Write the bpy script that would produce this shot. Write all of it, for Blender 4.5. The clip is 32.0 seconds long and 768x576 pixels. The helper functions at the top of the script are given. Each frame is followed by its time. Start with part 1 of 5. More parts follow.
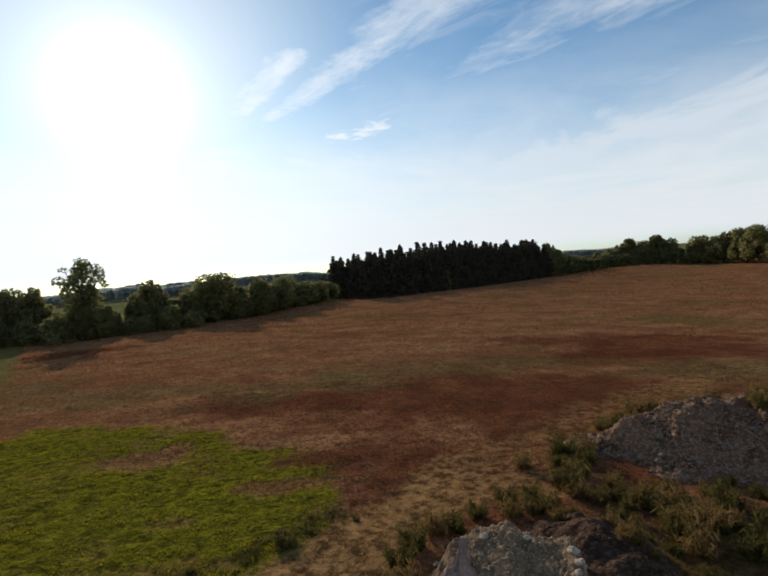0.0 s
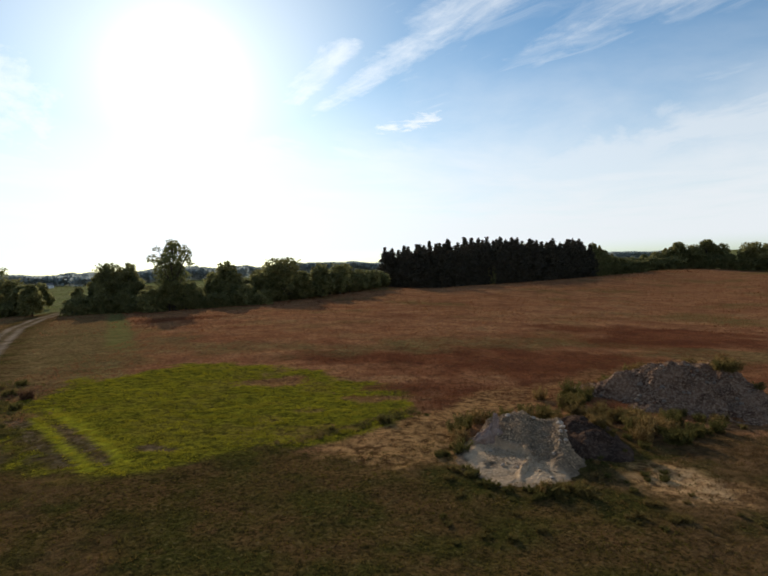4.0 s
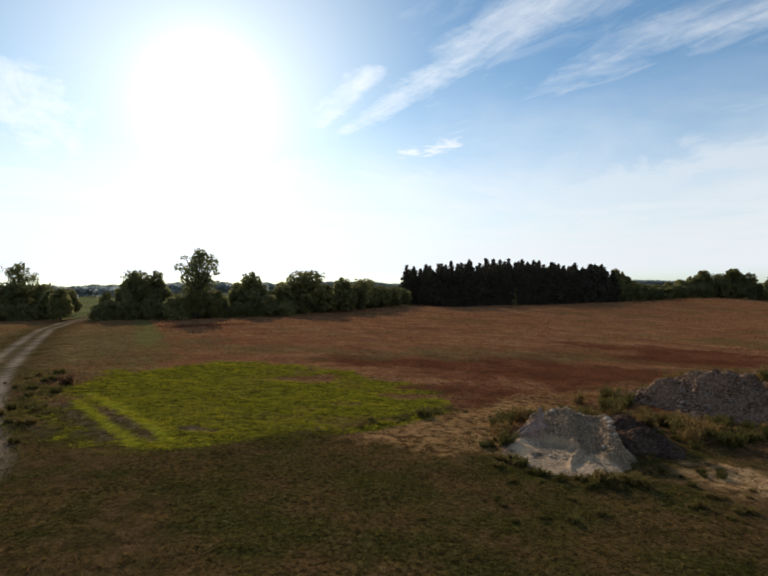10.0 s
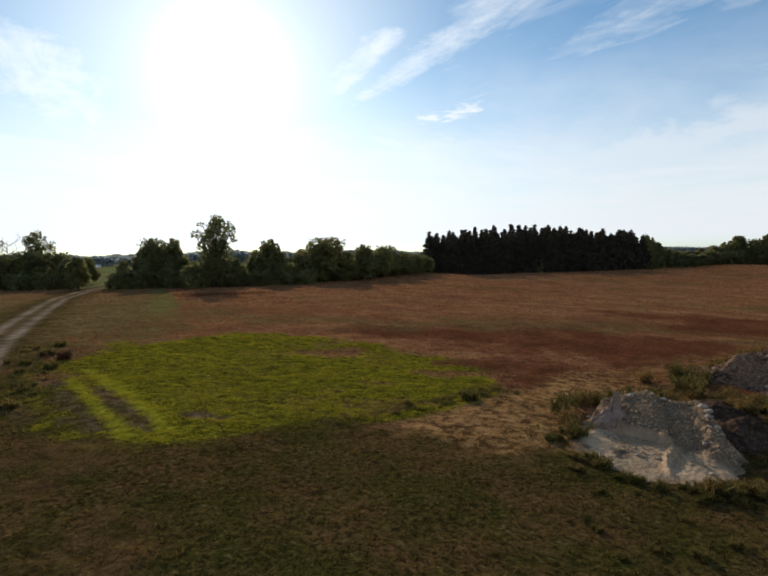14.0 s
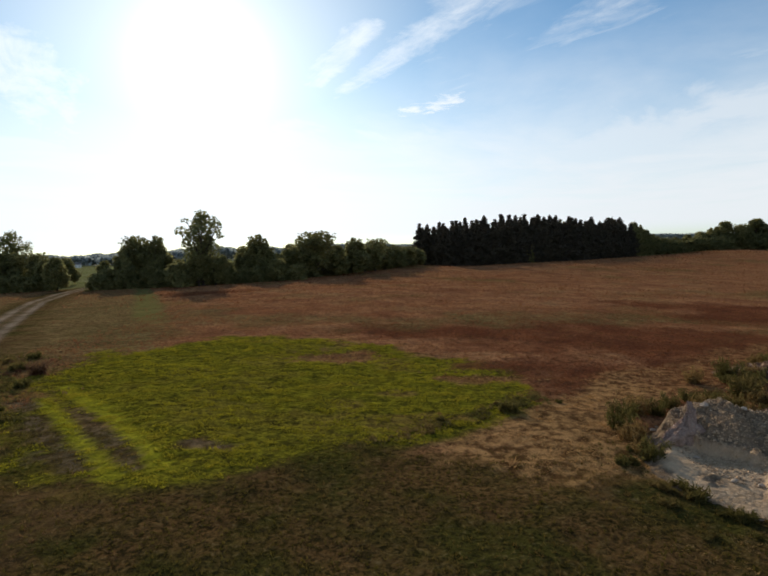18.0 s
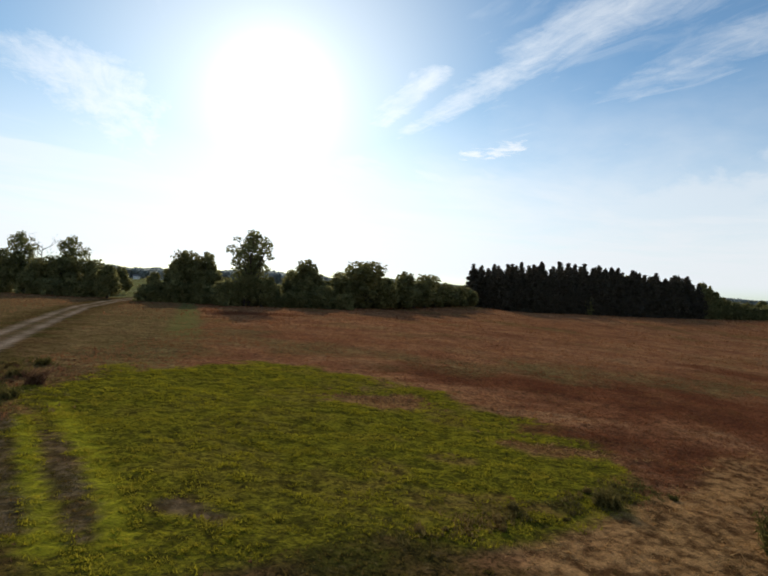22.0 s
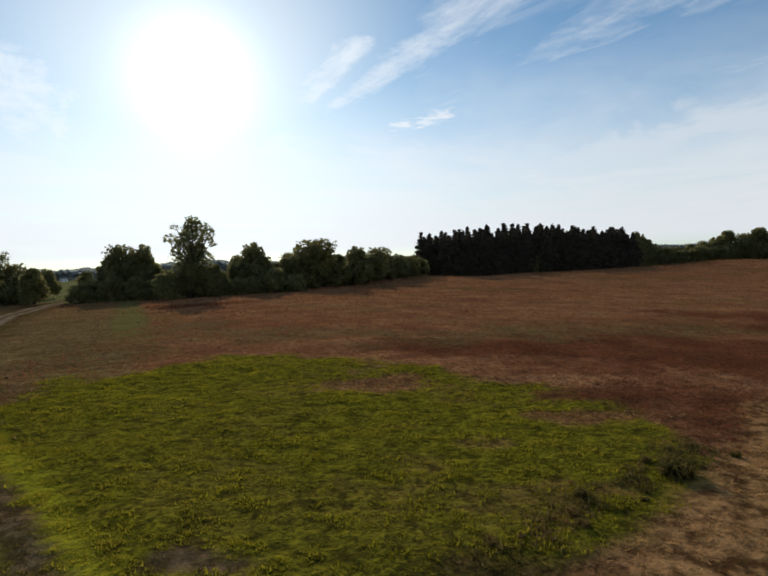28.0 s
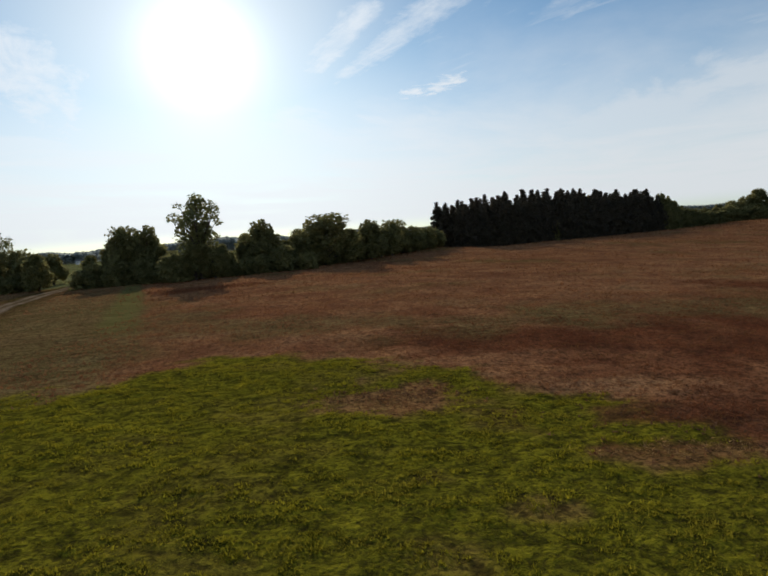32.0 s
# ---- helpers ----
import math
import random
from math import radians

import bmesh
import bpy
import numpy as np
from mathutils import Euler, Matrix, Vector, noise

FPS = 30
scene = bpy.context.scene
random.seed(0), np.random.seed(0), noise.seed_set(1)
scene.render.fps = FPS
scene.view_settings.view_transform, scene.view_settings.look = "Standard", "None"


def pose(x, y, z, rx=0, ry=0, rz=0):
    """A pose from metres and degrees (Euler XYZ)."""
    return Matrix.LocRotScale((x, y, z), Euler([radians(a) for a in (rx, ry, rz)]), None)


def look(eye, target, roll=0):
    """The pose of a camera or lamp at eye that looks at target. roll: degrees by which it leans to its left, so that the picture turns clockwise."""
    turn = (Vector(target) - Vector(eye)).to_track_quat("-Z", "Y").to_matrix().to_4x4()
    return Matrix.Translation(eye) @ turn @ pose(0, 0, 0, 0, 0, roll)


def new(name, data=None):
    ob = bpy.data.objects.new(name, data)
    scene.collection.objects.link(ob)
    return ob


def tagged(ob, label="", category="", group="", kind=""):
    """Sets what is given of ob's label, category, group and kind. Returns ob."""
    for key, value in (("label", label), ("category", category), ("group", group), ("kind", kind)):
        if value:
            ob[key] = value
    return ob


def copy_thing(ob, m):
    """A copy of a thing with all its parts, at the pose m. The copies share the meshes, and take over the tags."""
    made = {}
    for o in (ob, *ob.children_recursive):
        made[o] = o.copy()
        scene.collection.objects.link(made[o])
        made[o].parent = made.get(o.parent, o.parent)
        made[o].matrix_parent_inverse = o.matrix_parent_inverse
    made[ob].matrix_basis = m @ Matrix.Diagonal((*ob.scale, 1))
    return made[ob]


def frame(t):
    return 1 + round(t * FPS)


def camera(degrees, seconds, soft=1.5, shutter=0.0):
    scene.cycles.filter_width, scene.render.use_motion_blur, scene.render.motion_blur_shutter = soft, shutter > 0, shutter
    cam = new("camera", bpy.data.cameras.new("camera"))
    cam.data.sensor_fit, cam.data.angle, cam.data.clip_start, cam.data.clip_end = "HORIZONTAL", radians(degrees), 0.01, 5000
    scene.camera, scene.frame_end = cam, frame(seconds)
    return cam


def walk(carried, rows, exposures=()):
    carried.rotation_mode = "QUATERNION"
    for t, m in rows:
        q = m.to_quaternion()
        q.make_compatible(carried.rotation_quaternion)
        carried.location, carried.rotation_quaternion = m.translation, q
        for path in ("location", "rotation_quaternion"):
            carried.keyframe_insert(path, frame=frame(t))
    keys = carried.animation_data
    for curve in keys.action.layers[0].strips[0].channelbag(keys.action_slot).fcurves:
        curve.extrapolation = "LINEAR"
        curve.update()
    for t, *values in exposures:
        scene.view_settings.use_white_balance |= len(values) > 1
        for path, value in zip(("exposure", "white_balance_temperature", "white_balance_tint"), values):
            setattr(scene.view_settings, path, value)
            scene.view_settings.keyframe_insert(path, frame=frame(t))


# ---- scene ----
# The path: seconds, eye, target, roll
PATH = [
    (0, (3.212, 9.155, 7.665), (4.584, 19.052, 7.268), -4.74),
    (0.5, (2.209, 5.999, 7.802), (3.832, 15.817, 6.818), -10.21),
    (1, (1.886, 3.986, 7.977), (3.325, 13.742, 6.317), -0.32),
    (1.5, (1.573, 2.581, 8.136), (2.747, 12.414, 6.748), 1.16),
    (2, (1.306, 1.599, 8.205), (2.273, 11.483, 7.032), 1.13),
    (2.5, (1.080, 1.036, 8.173), (2.097, 10.936, 7.189), -0.15),
    (3, (0.871, 0.680, 7.972), (1.918, 10.603, 7.313), -0.42),
    (3.5, (0.680, 0.270, 7.766), (1.391, 10.232, 7.270), -1.00),
    (5.5, (0.822, -1.010, 6.559), (1.402, 8.961, 6.061), -3.79),
    (6, (1.082, -1.663, 6.540), (1.704, 8.278, 5.647), -0.85),
    (6.5, (1.313, -2.212, 6.514), (2.075, 7.681, 5.275), 4.24),
    (7, (1.255, -2.115, 6.463), (1.878, 7.809, 5.397), 7.50),
    (7.5, (0.928, -1.548, 6.508), (1.208, 8.388, 5.414), 3.40),
    (8, (0.563, -0.929, 6.501), (0.644, 9.052, 5.889), 1.41),
    (8.5, (0.238, -0.371, 6.336), (0.397, 9.627, 6.207), 1.11),
    (9, (-0.000, -0.000, 6.100), (0.000, 9.999, 6.230), 0.20),
    (9.5, (-0.233, 0.153, 5.942), (-0.331, 10.151, 6.129), -0.48),
    (10, (-0.568, -0.016, 6.038), (-0.314, 9.981, 5.979), -0.46),
    (10.5, (-0.813, -0.312, 6.290), (-0.301, 9.634, 5.385), -1.68),
    (11, (-0.992, -0.509, 6.442), (-0.128, 9.390, 5.311), 0.28),
    (11.5, (-1.189, -0.201, 6.222), (-0.415, 9.675, 4.857), -3.28),
    (12, (-1.325, 0.325, 5.990), (-0.490, 10.210, 4.725), -3.95),
    (12.5, (-1.443, 1.160, 5.742), (-0.944, 11.088, 4.647), -5.43),
    (13, (-1.402, 2.045, 5.545), (-1.436, 12.012, 4.729), -2.46),
    (13.5, (-1.346, 2.936, 5.651), (-1.372, 12.886, 4.659), -3.72),
    (14, (-1.204, 3.875, 5.688), (-1.319, 13.853, 5.042), -0.77),
    (14.5, (-1.130, 4.828, 5.560), (-1.266, 14.822, 5.240), 0.87),
    (15, (-1.190, 5.720, 5.412), (-1.177, 15.719, 5.322), 2.50),
    (15.5, (-1.456, 6.556, 5.123), (-1.073, 16.547, 5.264), 4.10),
    (17.5, (-2.341, 6.825, 5.615), (-1.683, 16.803, 5.660), 3.07),
    (18, (-2.533, 6.693, 5.721), (-2.385, 16.661, 4.939), -2.03),
    (18.5, (-2.882, 6.756, 5.551), (-2.456, 16.677, 4.367), -6.38),
    (19, (-3.085, 6.889, 5.422), (-2.888, 16.835, 4.401), -6.42),
    (19.5, (-3.148, 7.149, 5.533), (-3.248, 17.094, 4.486), -4.80),
    (20, (-3.141, 7.671, 5.687), (-3.267, 17.624, 4.726), -3.34),
    (20.5, (-3.106, 8.420, 5.627), (-3.171, 18.388, 4.831), -1.15),
    (21, (-3.073, 9.272, 5.438), (-3.222, 19.255, 4.863), 0.31),
    (21.5, (-3.039, 10.130, 5.226), (-3.516, 20.114, 4.912), 1.44),
    (22, (-2.987, 10.829, 5.179), (-3.732, 20.801, 5.093), 3.08),
    (22.5, (-3.198, 11.461, 5.152), (-3.552, 21.449, 5.494), 2.29),
    (23, (-3.314, 12.014, 5.302), (-3.504, 22.007, 5.629), 0.68),
    (23.5, (-3.494, 12.473, 5.212), (-3.306, 22.464, 5.582), 0.82),
    (24, (-3.680, 12.668, 5.141), (-3.565, 22.662, 5.471), 0.42),
    (24.5, (-3.824, 12.784, 5.032), (-3.818, 22.781, 5.273), -0.95),
    (25, (-4.036, 12.868, 4.908), (-3.793, 22.864, 5.082), -1.58),
    (25.5, (-4.220, 12.770, 4.914), (-4.054, 22.768, 4.894), -2.55),
    (26, (-4.382, 12.666, 4.970), (-4.263, 22.665, 4.903), -1.42),
    (26.5, (-4.494, 12.625, 4.970), (-4.341, 22.622, 4.781), -2.31),
    (28.5, (-4.740, 13.698, 4.876), (-4.414, 23.677, 4.313), -2.26),
    (29, (-4.757, 14.162, 5.004), (-4.708, 24.154, 4.606), -1.18),
    (29.5, (-4.740, 14.698, 5.147), (-4.759, 24.693, 4.830), -0.69),
    (30, (-4.726, 15.342, 5.222), (-4.524, 25.336, 4.956), -1.75),
    (30.5, (-4.750, 15.894, 5.205), (-4.465, 25.890, 5.213), -0.21),
    (31, (-4.776, 16.335, 5.219), (-4.793, 26.329, 4.879), -6.46),
    (31.5, (-4.673, 16.926, 5.262), (-4.767, 26.913, 4.761), -8.97),
    (32, (-4.457, 17.622, 5.230), (-4.483, 27.566, 4.177), -4.27),
]

cam = camera(72.0, 32.0, soft=1.9)
walk(cam, [(t, look(eye, target, roll)) for t, eye, target, roll in PATH],
     [(0.0, -0.16), (3.0, -0.08), (20.0, -0.08), (24.0, -0.14), (29.0, -0.27), (32.0, -0.34)])

# ---- sky, sun ----
SUN_AZ, SUN_EL = radians(-16.9), radians(18.5)
SUN_DIR = Vector((math.sin(SUN_AZ) * math.cos(SUN_EL), math.cos(SUN_AZ) * math.cos(SUN_EL), math.sin(SUN_EL)))


class Nodes:
    """Short hands for a node tree."""

    def __init__(self, tree):
        self.tree = tree
        tree.nodes.clear()

    def add(self, kind, operation=None, data=None, attribute=None):
        node = self.tree.nodes.new(kind)
        if operation:
            node.operation = operation
        if data:
            node.data_type = data
        if attribute:
            node.attribute_name = attribute
        return node

    def put(self, socket, value):
        if isinstance(value, bpy.types.NodeSocket):
            self.tree.links.new(value, socket)
        else:
            socket.default_value = value

    def math(self, op, a, b=0.0, c=0.0, clamp=False):
        node = self.add("ShaderNodeMath", operation=op)
        node.use_clamp = clamp
        for n, value in enumerate((a, b, c)):
            self.put(node.inputs[n], value)
        return node.outputs[0]

    def mix(self, fac, a, b):
        node = self.add("ShaderNodeMix", data="RGBA")
        self.put(node.inputs[0], fac)
        self.put(node.inputs[6], a if isinstance(a, bpy.types.NodeSocket) else (*a, 1))
        self.put(node.inputs[7], b if isinstance(b, bpy.types.NodeSocket) else (*b, 1))
        return node.outputs[2]

    def ramp(self, value, lo, hi):
        node = self.add("ShaderNodeMapRange")
        node.interpolation_type = "SMOOTHSTEP"
        self.put(node.inputs[0], value)
        node.inputs[1].default_value, node.inputs[2].default_value = lo, hi
        return node.outputs[0]

    def noise(self, vector, scale, detail=4.0, rough=0.55, distort=0.0):
        node = self.add("ShaderNodeTexNoise")
        if vector is not None:
            self.put(node.inputs["Vector"], vector)
        self.put(node.inputs["Scale"], scale)
        self.put(node.inputs["Detail"], detail)
        self.put(node.inputs["Roughness"], rough)
        self.put(node.inputs["Distortion"], distort)
        return node.outputs[0]

    def stretch(self, vector, scale, turn=0.0):
        for rotation, size in (((0, 0, turn), (1, 1, 1)), ((0, 0, 0), scale)):
            node = self.add("ShaderNodeMapping")
            self.put(node.inputs[0], vector)
            node.inputs["Rotation"].default_value, node.inputs["Scale"].default_value = rotation, size
            vector = node.outputs[0]
        return vector


world = bpy.data.worlds.new("sky")
scene.world = world
world.use_nodes = True
w = Nodes(world.node_tree)
sky = w.add("ShaderNodeTexSky")
sky.sky_type, sky.sun_disc, sky.sun_elevation, sky.sun_rotation = "NISHITA", False, SUN_EL, SUN_AZ
sky.altitude, sky.air_density, sky.dust_density, sky.ozone_density = 200.0, 1.0, 0.35, 2.2
way = w.add("ShaderNodeTexCoord").outputs["Generated"]
split = w.add("ShaderNodeSeparateXYZ")
w.put(split.inputs[0], way)
dx, dy, dz = split.outputs
lift = w.math("MAXIMUM", dz, 0.04)
sheet = w.add("ShaderNodeCombineXYZ")
cu, cv = w.math("DIVIDE", dx, lift), w.math("DIVIDE", dy, lift)
w.put(sheet.inputs[0], cu)
w.put(sheet.inputs[1], cv)
sheet = sheet.outputs[0]


def wisp(u0, v0, u1, v1, wide):
    """How near a place of the cloud sheet lies to the line from (u0, v0) to (u1, v1): 1 on it, 0 outside its width."""
    long = math.hypot(u1 - u0, v1 - v0)
    ex, ey = (u1 - u0) / long, (v1 - v0) / long
    a, b = w.math("SUBTRACT", cu, u0), w.math("SUBTRACT", cv, v0)
    along = w.math("ADD", w.math("MULTIPLY", a, ex), w.math("MULTIPLY", b, ey))
    across = w.math("SUBTRACT", w.math("MULTIPLY", a, -ey), w.math("MULTIPLY", b, -ex))
    past = w.math("SUBTRACT", along, w.math("MINIMUM", w.math("MAXIMUM", along, 0.0), long))
    far = w.math("SQRT", w.math("ADD", w.math("MULTIPLY", across, across), w.math("MULTIPLY", past, past)))
    return w.ramp(far, wide, 0.0)


# thin cirrus drawn out along the wind, some denser streaks, and haze towards the horizon
fine = w.noise(w.stretch(sheet, (0.8, 2.2, 1), radians(60)), 1.3, 5.0, 0.55, 0.5)
broad = w.noise(w.stretch(sheet, (0.5, 1.4, 1), radians(60)), 0.9, 5.0, 0.6, 0.3)
veil = w.math("MULTIPLY", w.ramp(fine, 0.38, 0.80), w.ramp(broad, 0.33, 0.66))
streaks = w.math("MAXIMUM", w.math("MAXIMUM", w.math("MAXIMUM", wisp(-0.22, 3.6, 0.5, 2.15, 0.25), wisp(0.4, 2.3, 0.78, 1.6, 0.34)), w.math("MULTIPLY", w.math("MAXIMUM", wisp(-0.2, 3.05, -0.02, 2.5, 0.19), wisp(-0.36, 3.3, -0.18, 2.9, 0.24)), 1.35)),
                 w.math("MAXIMUM", w.math("MULTIPLY", wisp(0.95, 2.55, 1.35, 1.9, 0.34), 0.6), w.math("MULTIPLY", wisp(1.2, 2.1, 1.7, 1.75, 0.4), 0.75)))
streaks = w.math("MAXIMUM", streaks, w.math("MULTIPLY", w.math("MAXIMUM", wisp(1.3, 3.6, 2.9, 5.1, 0.34), w.math("MULTIPLY", wisp(-1.75, 2.6, -3.1, 6.0, 0.75), 1.9)), 0.7))
torn = w.noise(w.stretch(sheet, (0.8, 2.2, 1), radians(60)), 3.2, 9.0, 0.66, 0.9)
shreds = w.noise(sheet, 6.5, 8.0, 0.7, 0.6)
ragged = w.math("ADD", w.math("MULTIPLY", w.math("SUBTRACT", torn, 0.5), 1.3), w.math("MULTIPLY", w.math("SUBTRACT", shreds, 0.5), 1.1))
combed = w.noise(w.stretch(sheet, (1.0, 3.0, 1), radians(62)), 2.6, 8.0, 0.66, 0.5)
body = w.math("MULTIPLY", w.ramp(w.math("ADD", streaks, ragged), -0.1, 1.5), w.ramp(streaks, 0.0, 0.55))
streaks = w.math("MULTIPLY", body, w.math("ADD", w.math("MULTIPLY", w.ramp(combed, 0.28, 0.68), 0.3), 0.58), clamp=True)
puff = w.ramp(w.math("ADD", wisp(0.36, 4.05, 0.50, 3.8, 0.42), w.math("MULTIPLY", w.math("SUBTRACT", w.noise(sheet, 4.0, 9.0, 0.68, 0.4), 0.5), 2.6)), 0.35, 1.15)
puff = w.math("MULTIPLY", puff, w.ramp(wisp(0.36, 4.05, 0.50, 3.8, 0.5), 0.0, 0.4))
streaks = w.math("MAXIMUM", streaks, puff)
glow = w.math("MAXIMUM", wisp(-0.25, 3.6, 0.85, 1.5, 0.62), w.math("MAXIMUM", wisp(0.2, 5.4, 3.5, 4.4, 1.1), wisp(1.0, 2.7, 1.7, 1.4, 0.6)))
streaks = w.math("MAXIMUM", streaks, w.math("MULTIPLY", w.math("MULTIPLY", glow, w.ramp(torn, 0.3, 0.75)), 0.45))
heapcloud = w.noise(w.stretch(sheet, (0.35, 0.22, 1), 0.3), 1.6, 7.0, 0.6, 0.5)
bank = w.noise(w.stretch(sheet, (0.5, 0.3, 1), 0.5), 1.0, 7.0, 0.6, 0.4)
low = w.ramp(dz, 0.34, 0.04)
lowtorn = w.math("MULTIPLY", low, w.ramp(w.noise(w.stretch(sheet, (0.35, 0.35, 1), 0.4), 1.3, 6.0, 0.6), 0.2, 0.62))
cover = w.math("MAXIMUM", w.math("MULTIPLY", veil, 0.6), w.math("MULTIPLY", streaks, 0.9))
cover = w.math("MAXIMUM", cover, w.math("MULTIPLY", lowtorn, 0.85))
cover = w.math("MAXIMUM", cover, w.math("ADD", w.math("MULTIPLY", w.ramp(w.math("ADD", dz, w.math("MULTIPLY", w.math("SUBTRACT", bank, 0.5), 0.3)), 0.40, 0.03), 0.92), 0.05), clamp=True)
cover = w.math("MAXIMUM", cover, w.math("MULTIPLY", w.ramp(w.math("ADD", dz, w.math("MULTIPLY", w.math("SUBTRACT", heapcloud, 0.5), 0.45)), 0.27, 0.14), 0.76))
cover = w.math("MULTIPLY", cover, w.ramp(dz, -0.02, 0.03))
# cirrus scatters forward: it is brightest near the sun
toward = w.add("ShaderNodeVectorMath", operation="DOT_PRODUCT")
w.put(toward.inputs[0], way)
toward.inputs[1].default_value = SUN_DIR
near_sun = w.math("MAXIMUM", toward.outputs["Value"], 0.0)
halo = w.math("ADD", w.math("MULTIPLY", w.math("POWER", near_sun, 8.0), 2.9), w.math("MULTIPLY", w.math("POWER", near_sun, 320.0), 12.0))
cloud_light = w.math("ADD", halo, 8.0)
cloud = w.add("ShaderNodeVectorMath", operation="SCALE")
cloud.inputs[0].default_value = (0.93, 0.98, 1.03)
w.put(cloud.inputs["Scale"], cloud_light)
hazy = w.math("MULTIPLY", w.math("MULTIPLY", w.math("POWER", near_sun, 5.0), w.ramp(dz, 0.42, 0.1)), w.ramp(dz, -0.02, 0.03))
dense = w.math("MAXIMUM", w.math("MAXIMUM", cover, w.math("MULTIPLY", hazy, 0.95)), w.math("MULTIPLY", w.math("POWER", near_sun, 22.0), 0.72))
tinted = w.add("ShaderNodeMix", data="RGBA")
tinted.blend_type = "MULTIPLY"
tinted.inputs[0].default_value = 1.0
w.put(tinted.inputs[6], sky.outputs[0])
tinted.inputs[7].default_value = (0.69, 0.97, 1.08, 1)
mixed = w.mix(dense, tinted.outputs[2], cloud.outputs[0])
background = w.add("ShaderNodeBackground")
w.put(background.inputs[0], mixed)
background.inputs[1].default_value = 0.116
w.put(w.add("ShaderNodeOutputWorld").inputs[0], background.outputs[0])

sun = new("sun", bpy.data.lights.new("sun", "SUN"))
sun.data.energy, sun.data.angle, sun.data.color = 3.6, radians(0.6), (1.0, 0.9, 0.74)
sun.matrix_world = look(SUN_DIR * 100, (0, 0, 0))


# ---- materials ----
def material(name):
    m = bpy.data.materials.new(name)
    m.use_nodes = True
    return m, Nodes(m.node_tree)


def finish(n, colour, rough=0.9, bump=None, strength=0.4, distance=0.05, through_light=0.0, gloss=0.25):
    """A principled surface, with bump and, for leaves, light that shines through."""
    shader = n.add("ShaderNodeBsdfPrincipled")
    n.put(shader.inputs["Base Color"], colour if isinstance(colour, bpy.types.NodeSocket) else (*colour, 1))
    n.put(shader.inputs["Roughness"], rough)
    shader.inputs["Specular IOR Level"].default_value = gloss
    if bump is not None:
        node = n.add("ShaderNodeBump")
        node.inputs["Strength"].default_value, node.inputs["Distance"].default_value = strength, distance
        n.put(node.inputs["Height"], bump)
        n.put(shader.inputs["Normal"], node.outputs[0])
    surface = shader.outputs[0]
    if through_light:
        leaf = n.add("ShaderNodeBsdfTranslucent")
        n.put(leaf.inputs[0], colour if isinstance(colour, bpy.types.NodeSocket) else (*colour, 1))
        both = n.add("ShaderNodeMixShader")
        both.inputs[0].default_value = through_light
        n.put(both.inputs[1], surface)
        n.put(both.inputs[2], leaf.outputs[0])
        surface = both.outputs[0]
    n.put(n.add("ShaderNodeOutputMaterial").inputs[0], surface)


def place_of(n):
    return n.add("ShaderNodeNewGeometry").outputs["Position"]


